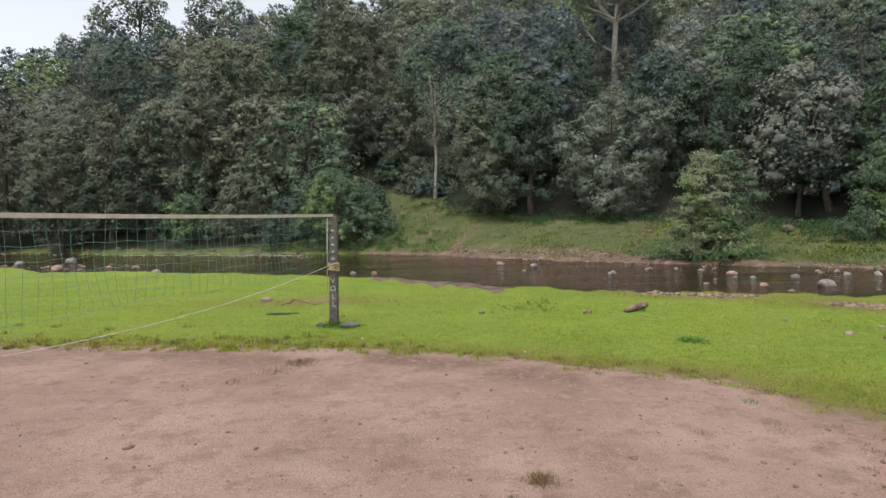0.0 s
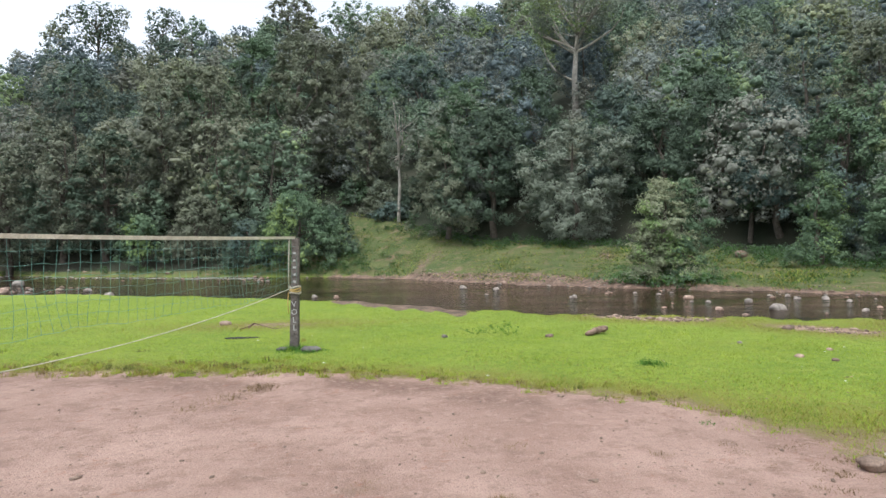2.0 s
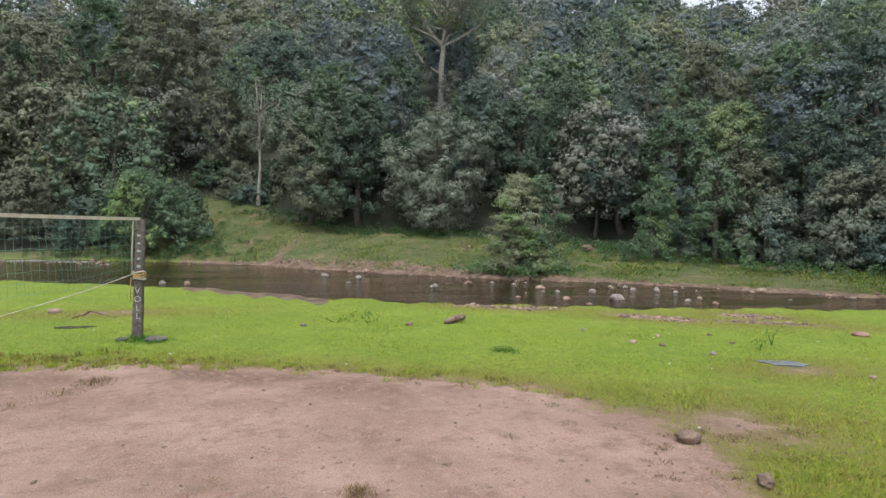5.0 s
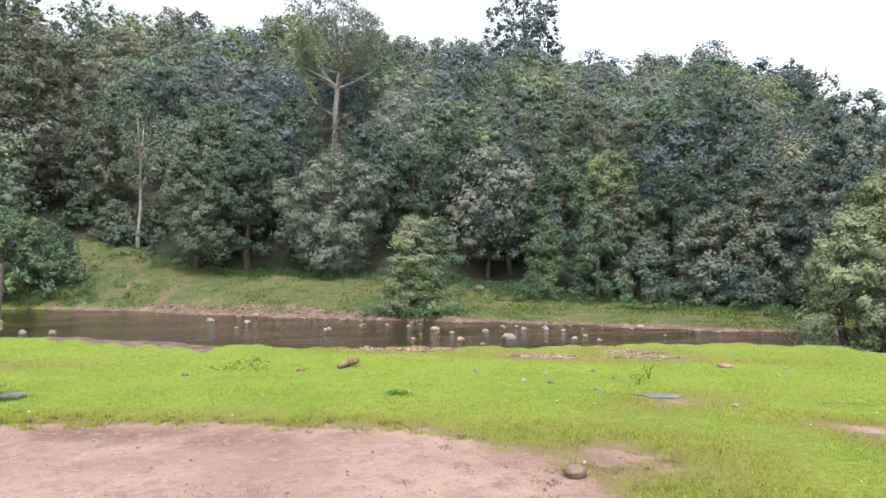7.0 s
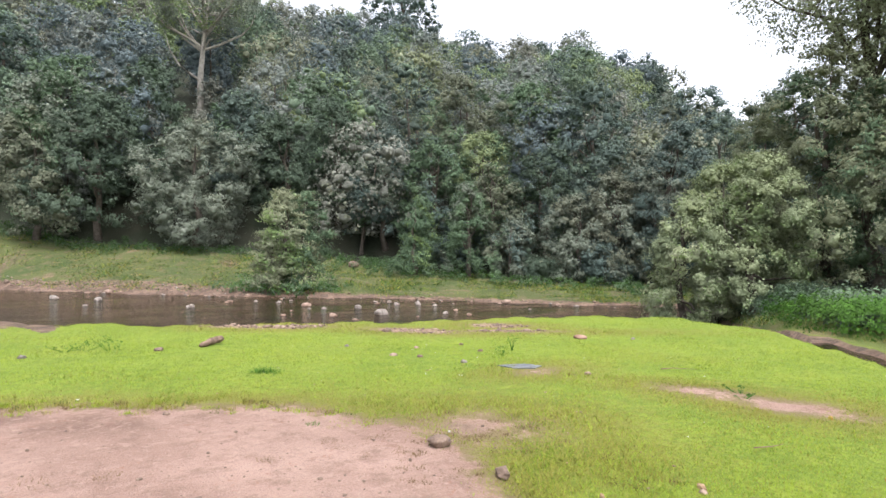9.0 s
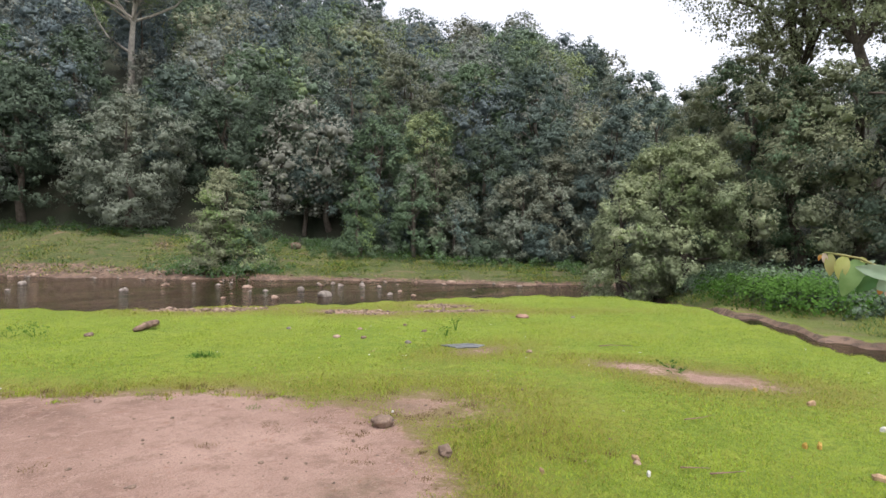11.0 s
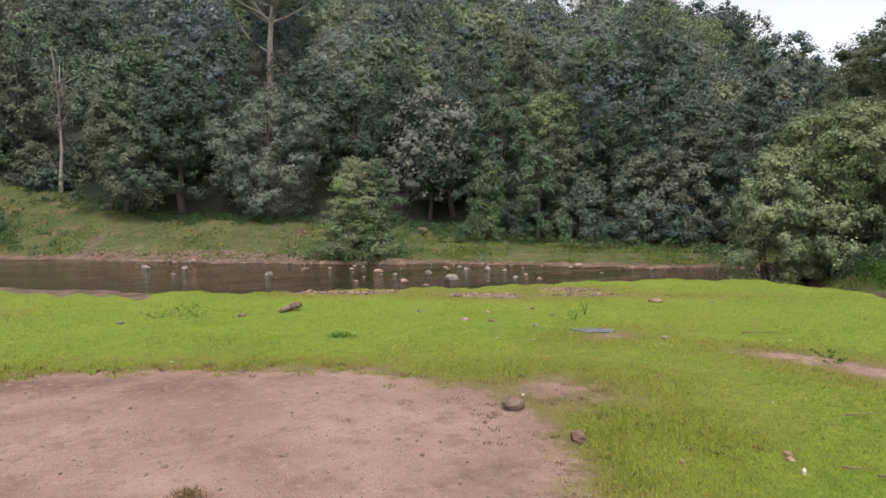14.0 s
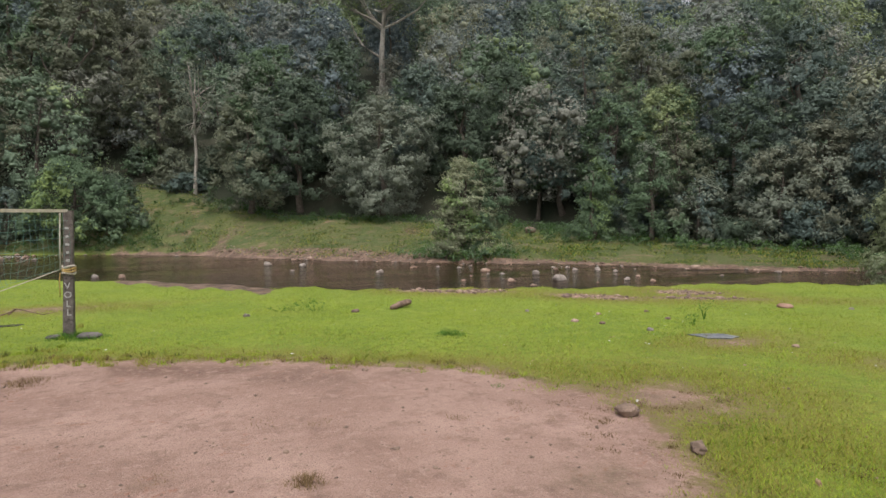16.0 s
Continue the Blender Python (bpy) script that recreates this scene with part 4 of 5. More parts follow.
def wooden_post(x, y, lettered):
    z = ground_z(x, y)
    root = thing("volleyball_post", x, y, z - 0.02, "weathered square wooden post painted with chalky letters" if lettered else "weathered square wooden post holding the net", "post", "net posts")
    bm = bmesh.new()
    rng = random.Random(5 if lettered else 6)
    rings = []
    for k in range(15):
        h = -0.1 + 1.93 * k / 14
        w = 0.071 - 0.010 * k / 14
        off = 0.045 * max(0, h) / 1.8
        ring = []
        for sx, sy in ((-1, -0.78), (-0.78, -1), (0.78, -1), (1, -0.78), (1, 0.78), (0.78, 1), (-0.78, 1), (-1, 0.78)):
            ring.append(bm.verts.new((sx * w + off + rng.uniform(-0.003, 0.003), sy * w + rng.uniform(-0.003, 0.003), h)))
        rings.append(ring)
    for a, b in zip(rings, rings[1:]):
        for s in range(8):
            bm.faces.new((a[s], a[(s + 1) % 8], b[(s + 1) % 8], b[s]))
    bm.faces.new(rings[-1])
    part("shaft", bm, WOOD, root)
    return root


post = wooden_post(POST.x, POST.y, True)
for k, ch in enumerate("VOLL"):
    letter_mesh(ch, 0.125, PAINT, post, 0.012 + 0.003 * k, -0.0735, 0.715 - 0.128 * k, label="hand-painted white letter")
for k in range(5):
    bm = box_bm(0.05 - 0.012 * (k % 2), 0.006, 0.035, 0.002)
    ob = part("painted_mark", bm, PAINT, post, "worn white painted mark")
    ob.matrix_local = pose(0.028, -0.0695, 1.58 - 0.115 * k, 0, 12 * (-1) ** k, 0)
for k in range(4):
    h = 0.935 + 0.032 * k
    pts = [(0.025 + 0.086 * math.cos(a) * 1.0, 0.086 * math.sin(a), h + 0.012 * math.sin(2 * a + k)) for a in [math.tau * i / 16 for i in range(17)]]
    tube_object("rope_wrap", pts, 0.015, YELLOW_ROPE if k % 3 else CORD, post, "thick yellow rope wound round the post")
tube_object("side_cord", [(-0.05, -0.06, 1.80), (-0.062, -0.075, 1.4), (-0.066, -0.078, 1.0)], 0.011, CORD, post, "dirty white cord running down the post")
tube_object("rope_end", [(-0.07, -0.08, 0.95), (-0.082, -0.09, 0.8), (-0.078, -0.08, 0.62)], 0.008, YELLOW_ROPE, post, "loose yellow rope end")
end = POST + NET_DIR * NET_LEN
wooden_post(end.x, end.y, False)


def build_net():
    a, b = POST + Vector((0.04, -0.05, 1.79)), POST + NET_DIR * (NET_LEN - 0.05) + Vector((0, 0, 1.80))
    root = thing("volleyball_net", a.x, a.y, ground_z(a.x, a.y), "slack green volleyball net with cream top tape", "net")
    base = root.location.copy()
    rng = np.random.default_rng(3)
    n_u, n_v, drop = 74, 7, 0.90

    def at(u, v):
        p = a.lerp(b, u)
        sag = 0.045 * 4 * u * (1 - u)
        ease = min(1.0, u * 9, (1 - u) * 9)
        wob = 0.05 * v * math.sin(u * 23 + 2.2 * v) + 0.03 * v * math.sin(u * 57 + 5 * v)
        pinch = 0.16 * (1 - ease) * (v - 0.4)
        slack = 0.025 * v * math.sin(u * 41 + 3 * v)
        p = p + NET_DIR * slack + Vector((0.944, -0.329, 0)) * wob
        p.z = p.z - sag - v * (drop - pinch) + 0.02 * v * math.sin(u * 31)
        return p - base

    v, f = [], []
    for i in range(n_u + 1):
        tube(v, f, [at(i / n_u + 0.002 * math.sin(7 * i) * k / 7, k / 7) for k in range(8)], [0.0019] * 8, 3)
    for k in range(1, n_v + 1):
        tube(v, f, [at(i / 148, k / n_v + 0.008 * math.sin(i * 0.9 + k)) for i in range(149)], [0.0021 if k < n_v else 0.0026] * 149, 3)
    mesh_object("netting", v, f, NETTING, root)
    bm = bmesh.new()
    rows = []
    for i in range(61):
        p = at(i / 60, 0)
        side = Vector((0.944, -0.329, 0)) * 0.008
        rows.append([bm.verts.new(p + o) for o in (side + Vector((0, 0, 0.022)), side - Vector((0, 0, 0.022)), -side - Vector((0, 0, 0.022)), -side + Vector((0, 0, 0.022)))])
    for p, q in zip(rows, rows[1:]):
        for s in range(4):
            bm.faces.new((p[s], p[(s + 1) % 4], q[(s + 1) % 4], q[s]))
    part("top_tape", bm, TAPE, root, "stained cream tape along the top")
    # guy rope from the post to the ground
    p, q = POST + Vector((-0.05, -0.08, 0.965)), Vector((-5.95, 7.75, 0.0))
    pts = []
    for k in range(25):
        u = k / 24
        w = p.lerp(q, u)
        w.z -= 0.19 * 4 * u * (1 - u) * (1 - 0.25 * u)
        w.z = max(w.z, ground_z(w.x, w.y) + 0.03)
        pts.append(tuple(w))
    pts += [(-6.5, 7.2, ground_z(-6.5, 7.2) + 0.03), (-7.4, 6.6, ground_z(-7.4, 6.6) + 0.02)]
    g = thing("guy_rope", -5.95, 7.75, ground_z(-5.95, 7.75), "dirty white rope slanting from the post to the ground", "rope")
    tube_object("rope", [tuple(Vector(w) - g.location) for w in pts], 0.0065, CORD, g)


build_net()


# ---- stones, logs, litter ----
def stone_bm(sx, sy, sz, seed, sub=3, rough=0.25, cut=0.0):
    bm = bmesh.new()
    bmesh.ops.create_icosphere(bm, subdivisions=sub, radius=1.0)
    off = Vector((seed * 3.1, seed * 1.7, seed * 2.3))
    for v in bm.verts:
        d = 1 + rough * noise.noise(v.co * 0.9 + off) + 0.4 * rough * noise.noise(v.co * 2.3 + off)
        v.co = v.co * d
        if cut:
            for ax in ((0.9, 0.2, 0.4), (-0.6, 0.7, 0.38), (0.1, -0.9, 0.42), (0.2, 0.3, 0.93)):
                n = Vector(ax)
                h = v.co.dot(n) - cut
                if h > 0:
                    v.co -= n * h * 0.85
        v.co = Vector((v.co.x * sx, v.co.y * sy, v.co.z * sz))
    for fc in bm.faces:
        fc.smooth = True
    return bm


def stone(name, x, y, z, sx, sy, sz, mat, label, seed, group="", turn=0.0, sub=3, rough=0.25, cut=0.0, sunk=0.35, category="stone"):
    bm = stone_bm(sx, sy, sz, seed, sub, rough, cut)
    me = bpy.data.meshes.new(name)
    bm.to_mesh(me)
    bm.free()
    me.materials.append(mat)
    ob = new(name, me)
    ob.matrix_world = pose(x, y, z + sz * (1 - 2 * sunk), 0, 0, turn)
    return tagged(ob, label, category, group)


def on_lawn(x, y):
    return ground_z(x, y)


stone("stone", 3.24, 4.12, on_lawn(3.24, 4.12), 0.098, 0.068, 0.056, ROCK_DARK, "smooth brown cobble lying on bare earth", 1, "loose stones", -25, 4, 0.3, 0.0, 0.1)
stone("stone", 3.18, 3.29, on_lawn(3.18, 3.29), 0.072, 0.06, 0.05, ROCK_DARK, "rough brown stone half in grass", 2, "loose stones", 50, 4, 0.5, 0.72, 0.15)
stone("stone", 4.09, 2.25, on_lawn(4.09, 2.25), 0.032, 0.026, 0.02, ROCK_WARM, "small pinkish stone in the grass", 3, "loose stones", 10, 3, 0.4)
stone("stone", -4.40, 5.86, on_lawn(-4.40, 5.86), 0.09, 0.09, 0.075, ROCK, "pale grey stone on bare earth", 4, "loose stones", 0, 3, 0.3, 0.0, 0.15)
stone("stone", -1.53, 9.98, on_lawn(-1.53, 9.98), 0.17, 0.13, 0.055, STONE_GREY, "flat dark stone against the post's foot", 5, "loose stones", 15, 3, 0.2, 0.8, 0.25)
stone("stone", -2.0, 10.18, on_lawn(-2.0, 10.18), 0.10, 0.08, 0.04, STONE_GREY, "small dark stone against the post's foot", 6, "loose stones", 15, 3, 0.3, 0.8, 0.3)
stone("brick", 9.82, 8.2, on_lawn(9.82, 8.2), 0.15, 0.09, 0.06, BRICK, "reddish broken brick lying in the lawn", 7, "loose stones", -35, 3, 0.1, 0.62, 0.2, "brick")
for k, (sx, sy, w) in enumerate(((5.5, 8.4, 0.065), (5.8, 8.08, 0.055), (6.07, 7.3, 0.06), (6.84, 5.55, 0.05), (2.48, 10.68, 0.075), (0.66, 10.95, 0.07), (-3.84, 13.42, 0.12), (7.3, 8.9, 0.05), (10.66, 7.57, 0.05), (6.3, 8.9, 0.05), (7.0, 8.0, 0.05), (5.3, 9.6, 0.05))):
    stone("stone", sx, sy, on_lawn(sx, sy), w, w * 0.8, w * 0.6, (ROCK_WARM, ROCK, ROCK_DARK)[(k * 2) % 3], ("small pinkish stone in the lawn", "small grey stone in the lawn", "small dark stone in the lawn")[(k * 2) % 3], 10 + k, "loose stones", 37 * k, 2, 0.4)


def fallen_log():
    x0, y0, x1, y1 = 3.10, 10.66, 3.60, 11.02
    root = thing("log", (x0 + x1) / 2, (y0 + y1) / 2, ground_z(3.4, 10.85), "short rotten brown log lying in the lawn", "log", turn=33)
    v, f = [], []
    rng = np.random.default_rng(8)
    pts = [(-0.29 + 0.56 * k / 8, rng.normal(0, 0.012), 0.045 + 0.04 * k / 8 + rng.normal(0, 0.006)) for k in range(9)]
    tube(v, f, pts, [0.025, 0.044, 0.052, 0.050, 0.058, 0.062, 0.058, 0.062, 0.05], 10)
    f.append(tuple(range(9, -1, -1)))
    mesh_object("wood", v, f, LOGWOOD, root, smooth_shade=True)
    v, f = [], []
    tube(v, f, [(0.1, -0.03, 0.07), (0.13, -0.08, 0.09), (0.14, -0.11, 0.10)], [0.03, 0.022, 0.012], 6)
    mesh_object("broken_branch", v, f, LOGWOOD, root, smooth_shade=True)


fallen_log()


def flat_patch(name, x, y, ra, rb, turn, mat, label, category, seed, lift=0.012, thick=0.01):
    """A thin crumpled scrap lying on the ground."""
    rng = random.Random(seed)
    bm = bmesh.new()
    n = 14
    top, rim = [], []
    for k in range(n):
        a = math.tau * k / n
        q = rng.uniform(0.75, 1.1)
        top.append((ra * q * math.cos(a), rb * q * math.sin(a)))
    t = radians(turn)

    def put(u, v, dz):
        gx, gy = x + u * math.cos(t) - v * math.sin(t), y + u * math.sin(t) + v * math.cos(t)
        return bm.verts.new((u, v, ground_z(gx, gy) - z0 + dz))

    z0 = ground_z(x, y)
    c = put(0, 0, lift + rng.uniform(0, thick))
    r1 = [put(u * 0.55, v * 0.55, lift + rng.uniform(-0.2, 1.0) * thick) for u, v in top]
    r2 = [put(u, v, lift * 0.8 + rng.uniform(-0.3, 0.5) * thick) for u, v in top]
    r3 = [put(u * 0.98, v * 0.98, -0.01) for u, v in top]
    for k in range(n):
        m = (k + 1) % n
        bm.faces.new((c, r1[k], r1[m]))
        bm.faces.new((r1[k], r2[k], r2[m], r1[m]))
        bm.faces.new((r2[k], r3[k], r3[m], r2[m]))
    me = bpy.data.meshes.new(name)
    bm.to_mesh(me)
    bm.free()
    me.materials.append(mat)
    ob = new(name, me)
    ob.matrix_world = pose(x, y, z0, 0, 0, turn)
    return tagged(ob, label, category)


flat_patch("plastic_sheet", 6.52, 6.53, 0.34, 0.2, -45, SCRAP, "crumpled blue-grey plastic sheet flat on the lawn", "sheet", 1, 0.012, 0.02)
flat_patch("ash_patch", -3.02, 11.5, 0.32, 0.11, 3, BLACK, "burnt black ash patch in the lawn", "ash", 2, 0.008, 0.012)
flat_patch("paper_scrap", 3.95, 2.08, 0.026, 0.014, 20, LITTER, "crumpled white paper scrap on the lawn", "litter", 3, 0.03, 0.012)
flat_patch("paper_scrap", 6.85, 1.97, 0.06, 0.03, -20, DRY, "pale dry leaf curled on the lawn", "leaf", 4, 0.035, 0.015)
flat_patch("paper_scrap", 6.4, 1.27, 0.045, 0.016, -60, LITTER, "white scrap lying on the lawn", "litter", 5, 0.035, 0.01)
flat_patch("paper_scrap", 3.56, 4.42, 0.014, 0.01, 0, LITTER, "small white scrap on bare earth", "litter", 6, 0.012, 0.01)
flat_patch("fallen_leaf", 5.5, 1.5, 0.034, 0.02, 10, YELLOW, "curled yellow leaf fallen on the lawn", "leaf", 7, 0.04, 0.02)
flat_patch("fallen_leaf", 5.42, 1.58, 0.022, 0.016, 60, YELLOW, "curled yellow leaf fallen on the lawn", "leaf", 8, 0.035, 0.02)
flat_patch("fallen_leaf", 7.04, 2.58, 0.024, 0.02, 60, YELLOW, "yellow leaf fallen beside a bare patch", "leaf", 9, 0.03, 0.01)
flat_patch("fallen_leaf", 4.14, 2.29, 0.05, 0.018, 70, DRY, "dry brown leaf fallen on the lawn", "leaf", 10, 0.03, 0.015)
flat_patch("fallen_leaf", 5.1, 1.0, 0.07, 0.03, 100, DRY, "large dry leaf fallen on the lawn", "leaf", 11, 0.03, 0.02)
flat_patch("fallen_leaf", 3.45, 2.6, 0.03, 0.012, 70, DRY, "dry pale leaf fallen on the lawn", "leaf", 12, 0.03, 0.01)


def twig(pts, radius, label):
    x, y = pts[0][:2]
    root = thing("twig", x, y, ground_z(x, y), label, "twig", "fallen twigs")
    path = [(a - x, b - y, ground_z(a, b) - ground_z(x, y) + h) for a, b, h in pts]
    tube_object("stem", path, radius, LOGWOOD, root, taper=[1 - 0.7 * k / (len(path) - 1) for k in range(len(path))])
    return root


t1 = twig([(-3.16, 12.6, 0.03), (-3.05, 12.66, 0.12), (-2.85, 12.5, 0.09), (-2.6, 12.4, 0.03), (-2.4, 12.42, 0.07)], 0.016, "crooked dead branch lying in the lawn")
tube_object("side_branch", [(0.1, 0.04, 0.12), (0.0, 0.0, 0.06), (-0.14, -0.08, 0.02)], 0.012, LOGWOOD, t1)
twig([(4.24, 1.79, 0.03), (4.33, 1.72, 0.035), (4.46, 1.66, 0.03)], 0.008, "thin dead twig lying in the lawn")
twig([(4.2, 1.98, 0.03), (4.32, 1.82, 0.04)], 0.007, "thin dead twig lying in the lawn")
twig([(5.3, 2.5, 0.03), (5.45, 2.42, 0.035), (5.62, 2.4, 0.03)], 0.007, "thin dead twig lying in the lawn")
twig([(8.06, 5.21, 0.02), (8.2, 5.1, 0.04), (8.5, 4.9, 0.02)], 0.009, "pale dead twig lying in the lawn")


# ---- rocks in the river ----
ROCKS = [(15.5, 25.1, 0.46), (16.3, 28.7, 0.30), (13.2, 25.5, 0.26), (14.5, 31.2, 0.34), (9.0, 33.0, 0.30), (5.8, 39.9, 0.34), (3.9, 42.3, 0.36), (-5.3, 36.4, 0.28), (-4.0, 36.0, 0.26), (4.7, 36.3, 0.18),
         (14.5, 29.1, 0.18), (13.8, 29.3, 0.16), (19.4, 29.8, 0.26), (20.5, 29.2, 0.22), (-23.0, 46.5, 0.36), (-33.8, 56.4, 0.8), (-28.5, 45.7, 0.6), (-37.7, 55.2, 0.5), (-19.0, 41.0, 0.4), (13.2, 35.2, 0.2),
         (14.1, 34.0, 0.2), (20.0, 25.1, 0.2), (19.0, 22.8, 0.2), (26.0, 27.6, 0.4), (21.1, 30.1, 0.22), (19.8, 31.2, 0.24), (20.8, 28.0, 0.2)]
for k, (x, y, s) in enumerate(ROCKS):
    warm = k in (2, 3, 8, 16, 21, 22, 23)
    stone("river_rock", x, y, WATER_Z - 0.05, s * 0.74, s * 0.6, s * 0.52, ROCK_WARM if warm else ROCK, "wet ochre boulder standing out of the river" if warm else "pale grey boulder standing out of the river", 40 + k, "river boulders", 53 * k, 3, 0.4, 0.8 if k % 3 == 0 else 0.0, 0.3, "rock")


bx_, by_ = polar(29.0, 51.5)
stone("bank_rock", bx_, by_, ground_z(bx_, by_), 0.55, 0.4, 0.32, ROCK_DARK, "dark boulder half sunk in the grassy far bank", 90, "", 20, 3, 0.4, 0.8, 0.3, "rock")


def scatter_stones(name, spots, label, mats, seed):
    """Many small stones in one mesh: x, y, z, size."""
    rng = np.random.default_rng(seed)
    src = stone_bm(1, 0.8, 0.55, seed, 1, 0.5)
    base = np.array([v.co for v in src.verts])
    tri = np.array([[v.index for v in fc.verts] for fc in src.faces])
    src.free()
    vv, ff, ix = [], [], []
    for k, (x, y, z, s) in enumerate(spots):
        a = rng.uniform(0, math.tau)
        c, q = math.cos(a), math.sin(a)
        w = base * (s * rng.uniform(0.8, 1.3), s * rng.uniform(0.7, 1.1), s * rng.uniform(0.7, 1.2))
        w = np.stack([w[:, 0] * c - w[:, 1] * q, w[:, 0] * q + w[:, 1] * c, w[:, 2]], -1) + (x, y, z + 0.15 * s)
        ff.append(tri + len(base) * k)
        vv.append(w)
        ix += [int(rng.integers(len(mats)))] * len(tri)
    ob = mesh_object(name, np.concatenate(vv), np.concatenate(ff), mats, smooth_shade=True, index=ix)
    return tagged(ob, label, "stones", kind="stuff")


def shore_stones():
    rng = np.random.default_rng(21)
    spots = []
    for k in range(520):
        az = rng.uniform(-38, 57) if k % 3 else rng.uniform(1, 24)
        rf = float(np.interp(az, AZ_F, FAR))
        d = rng.normal(0.0, 0.9) if az > -12 else rng.normal(-3.0, 3.5)
        if -1 < az < 22:
            d = rng.uniform(-0.6, 2.8)
        x, y = polar(az, rf + d)
        z = max(ground_z(x, y), WATER_Z - 0.03)
        spots.append((x, y, z, rng.gamma(1.6, 0.032) + 0.03 + 0.12 * (az < -12) * rng.random()))
    for k in range(15):
        az = rng.uniform(14, 46)
        rn, rf = float(np.interp(az, AZ_N, NEAR)), float(np.interp(az, AZ_F, FAR))
        x, y = polar(az, rng.uniform(rf - 0.55 * (rf - rn), rf))
        spots.append((x, y, WATER_Z - 0.03, rng.gamma(2, 0.04) + 0.05))
    for k in range(60):
        az = rng.uniform(-37, -27)
        x, y = polar(az, rng.uniform(36, 62))
        spots.append((x, y, max(ground_z(x, y), WATER_Z - 0.05), rng.gamma(2, 0.07) + 0.08))
    scatter_stones("shore_stones", spots, "grey and ochre stones strewn along the waterline", [ROCK, ROCK_WARM, ROCK_DARK, ROCK_DARK], 5)
    spots = []
    for bx, by, ra, rb, turn in BARE[3:8]:
        for k in range(90):
            u, v, t = rng.normal(0, ra * 0.6), rng.normal(0, rb * 0.7), radians(turn)
            x, y = bx + u * math.cos(t) - v * math.sin(t), by + u * math.sin(t) + v * math.cos(t)
            spots.append((x, y, ground_z(x, y), rng.gamma(2, 0.012) + 0.012))
    for k in range(2600):
        a, r = rng.uniform(-38, 60), 2.2 + 7.3 * rng.random() ** 1.4
        x, y = polar(a, r)
        inside = float(dirt_depth(np.array([x]), np.array([y]))[0]) > 0.1
        if inside or k % 7 == 0:
            spots.append((x, y, ground_z(x, y), 0.003 + rng.gamma(1.4, 0.0035)))
    scatter_stones("pebbles", spots, "small pebbles and clods scattered on earth and lawn", [ROCK_WARM, ROCK_DARK, ROCK_DARK], 6)


shore_stones()


def lawn_flecks():
    """Tiny pale petals and scraps strewn over the lawn."""
    rng = np.random.default_rng(63)
    n = 260
    az, r = rng.uniform(-38, 80, n), rng.uniform(3.2, 14.5, n)
    near = rng.random(n) < 0.3
    az = np.where(near, rng.normal(40, 7, n), az)
    r = np.where(near, rng.normal(10, 1.6, n), r)
    x, y = r * np.sin(np.radians(az)), r * np.cos(np.radians(az))
    keep = dirt_depth(x, y) < -0.1
    x, y = x[keep], y[keep]
    n = len(x)
    z = land(x, y)[0] + 0.018
    s = (rng.gamma(2.0, 0.0034, n) + 0.004) * np.clip(np.hypot(x, y) / 9.0, 0.4, 1.0)
    a = rng.uniform(0, math.tau, n)
    v = np.stack([np.stack([x + s * np.cos(a + k), y + s * np.sin(a + k), z + rng.uniform(0, 0.012, n)], -1) for k in (0.0, 1.9, 3.1, 4.6)], 1).reshape(-1, 3)
    ob = mesh_object("lawn_flecks", v, np.arange(n * 4).reshape(-1, 4), [LITTER, DRY], index=(rng.random(n) < 0.5).astype(np.int32))
    tagged(ob, "tiny pale petals and scraps strewn on the lawn", "litter", kind="stuff")


lawn_flecks()


# ---- grass and herbs ----
def blades(rng, x, y, z, h, w, lean=0.45):
    """Single blades that lean over, each a narrow triangle."""
    n = len(x)
    b = rng.uniform(0, math.tau, n)
    hw = w / 2
    p = np.stack([x, y, z], -1)
    side = np.stack([-np.sin(b) * hw, np.cos(b) * hw, np.zeros(n)], -1)
    reach = h * lean * rng.uniform(0.6, 1.4, n)
    tip = np.stack([np.cos(b) * reach, np.sin(b) * reach, h], -1)
    return np.stack([p - side, p + side, p + tip], 1).reshape(-1, 3)


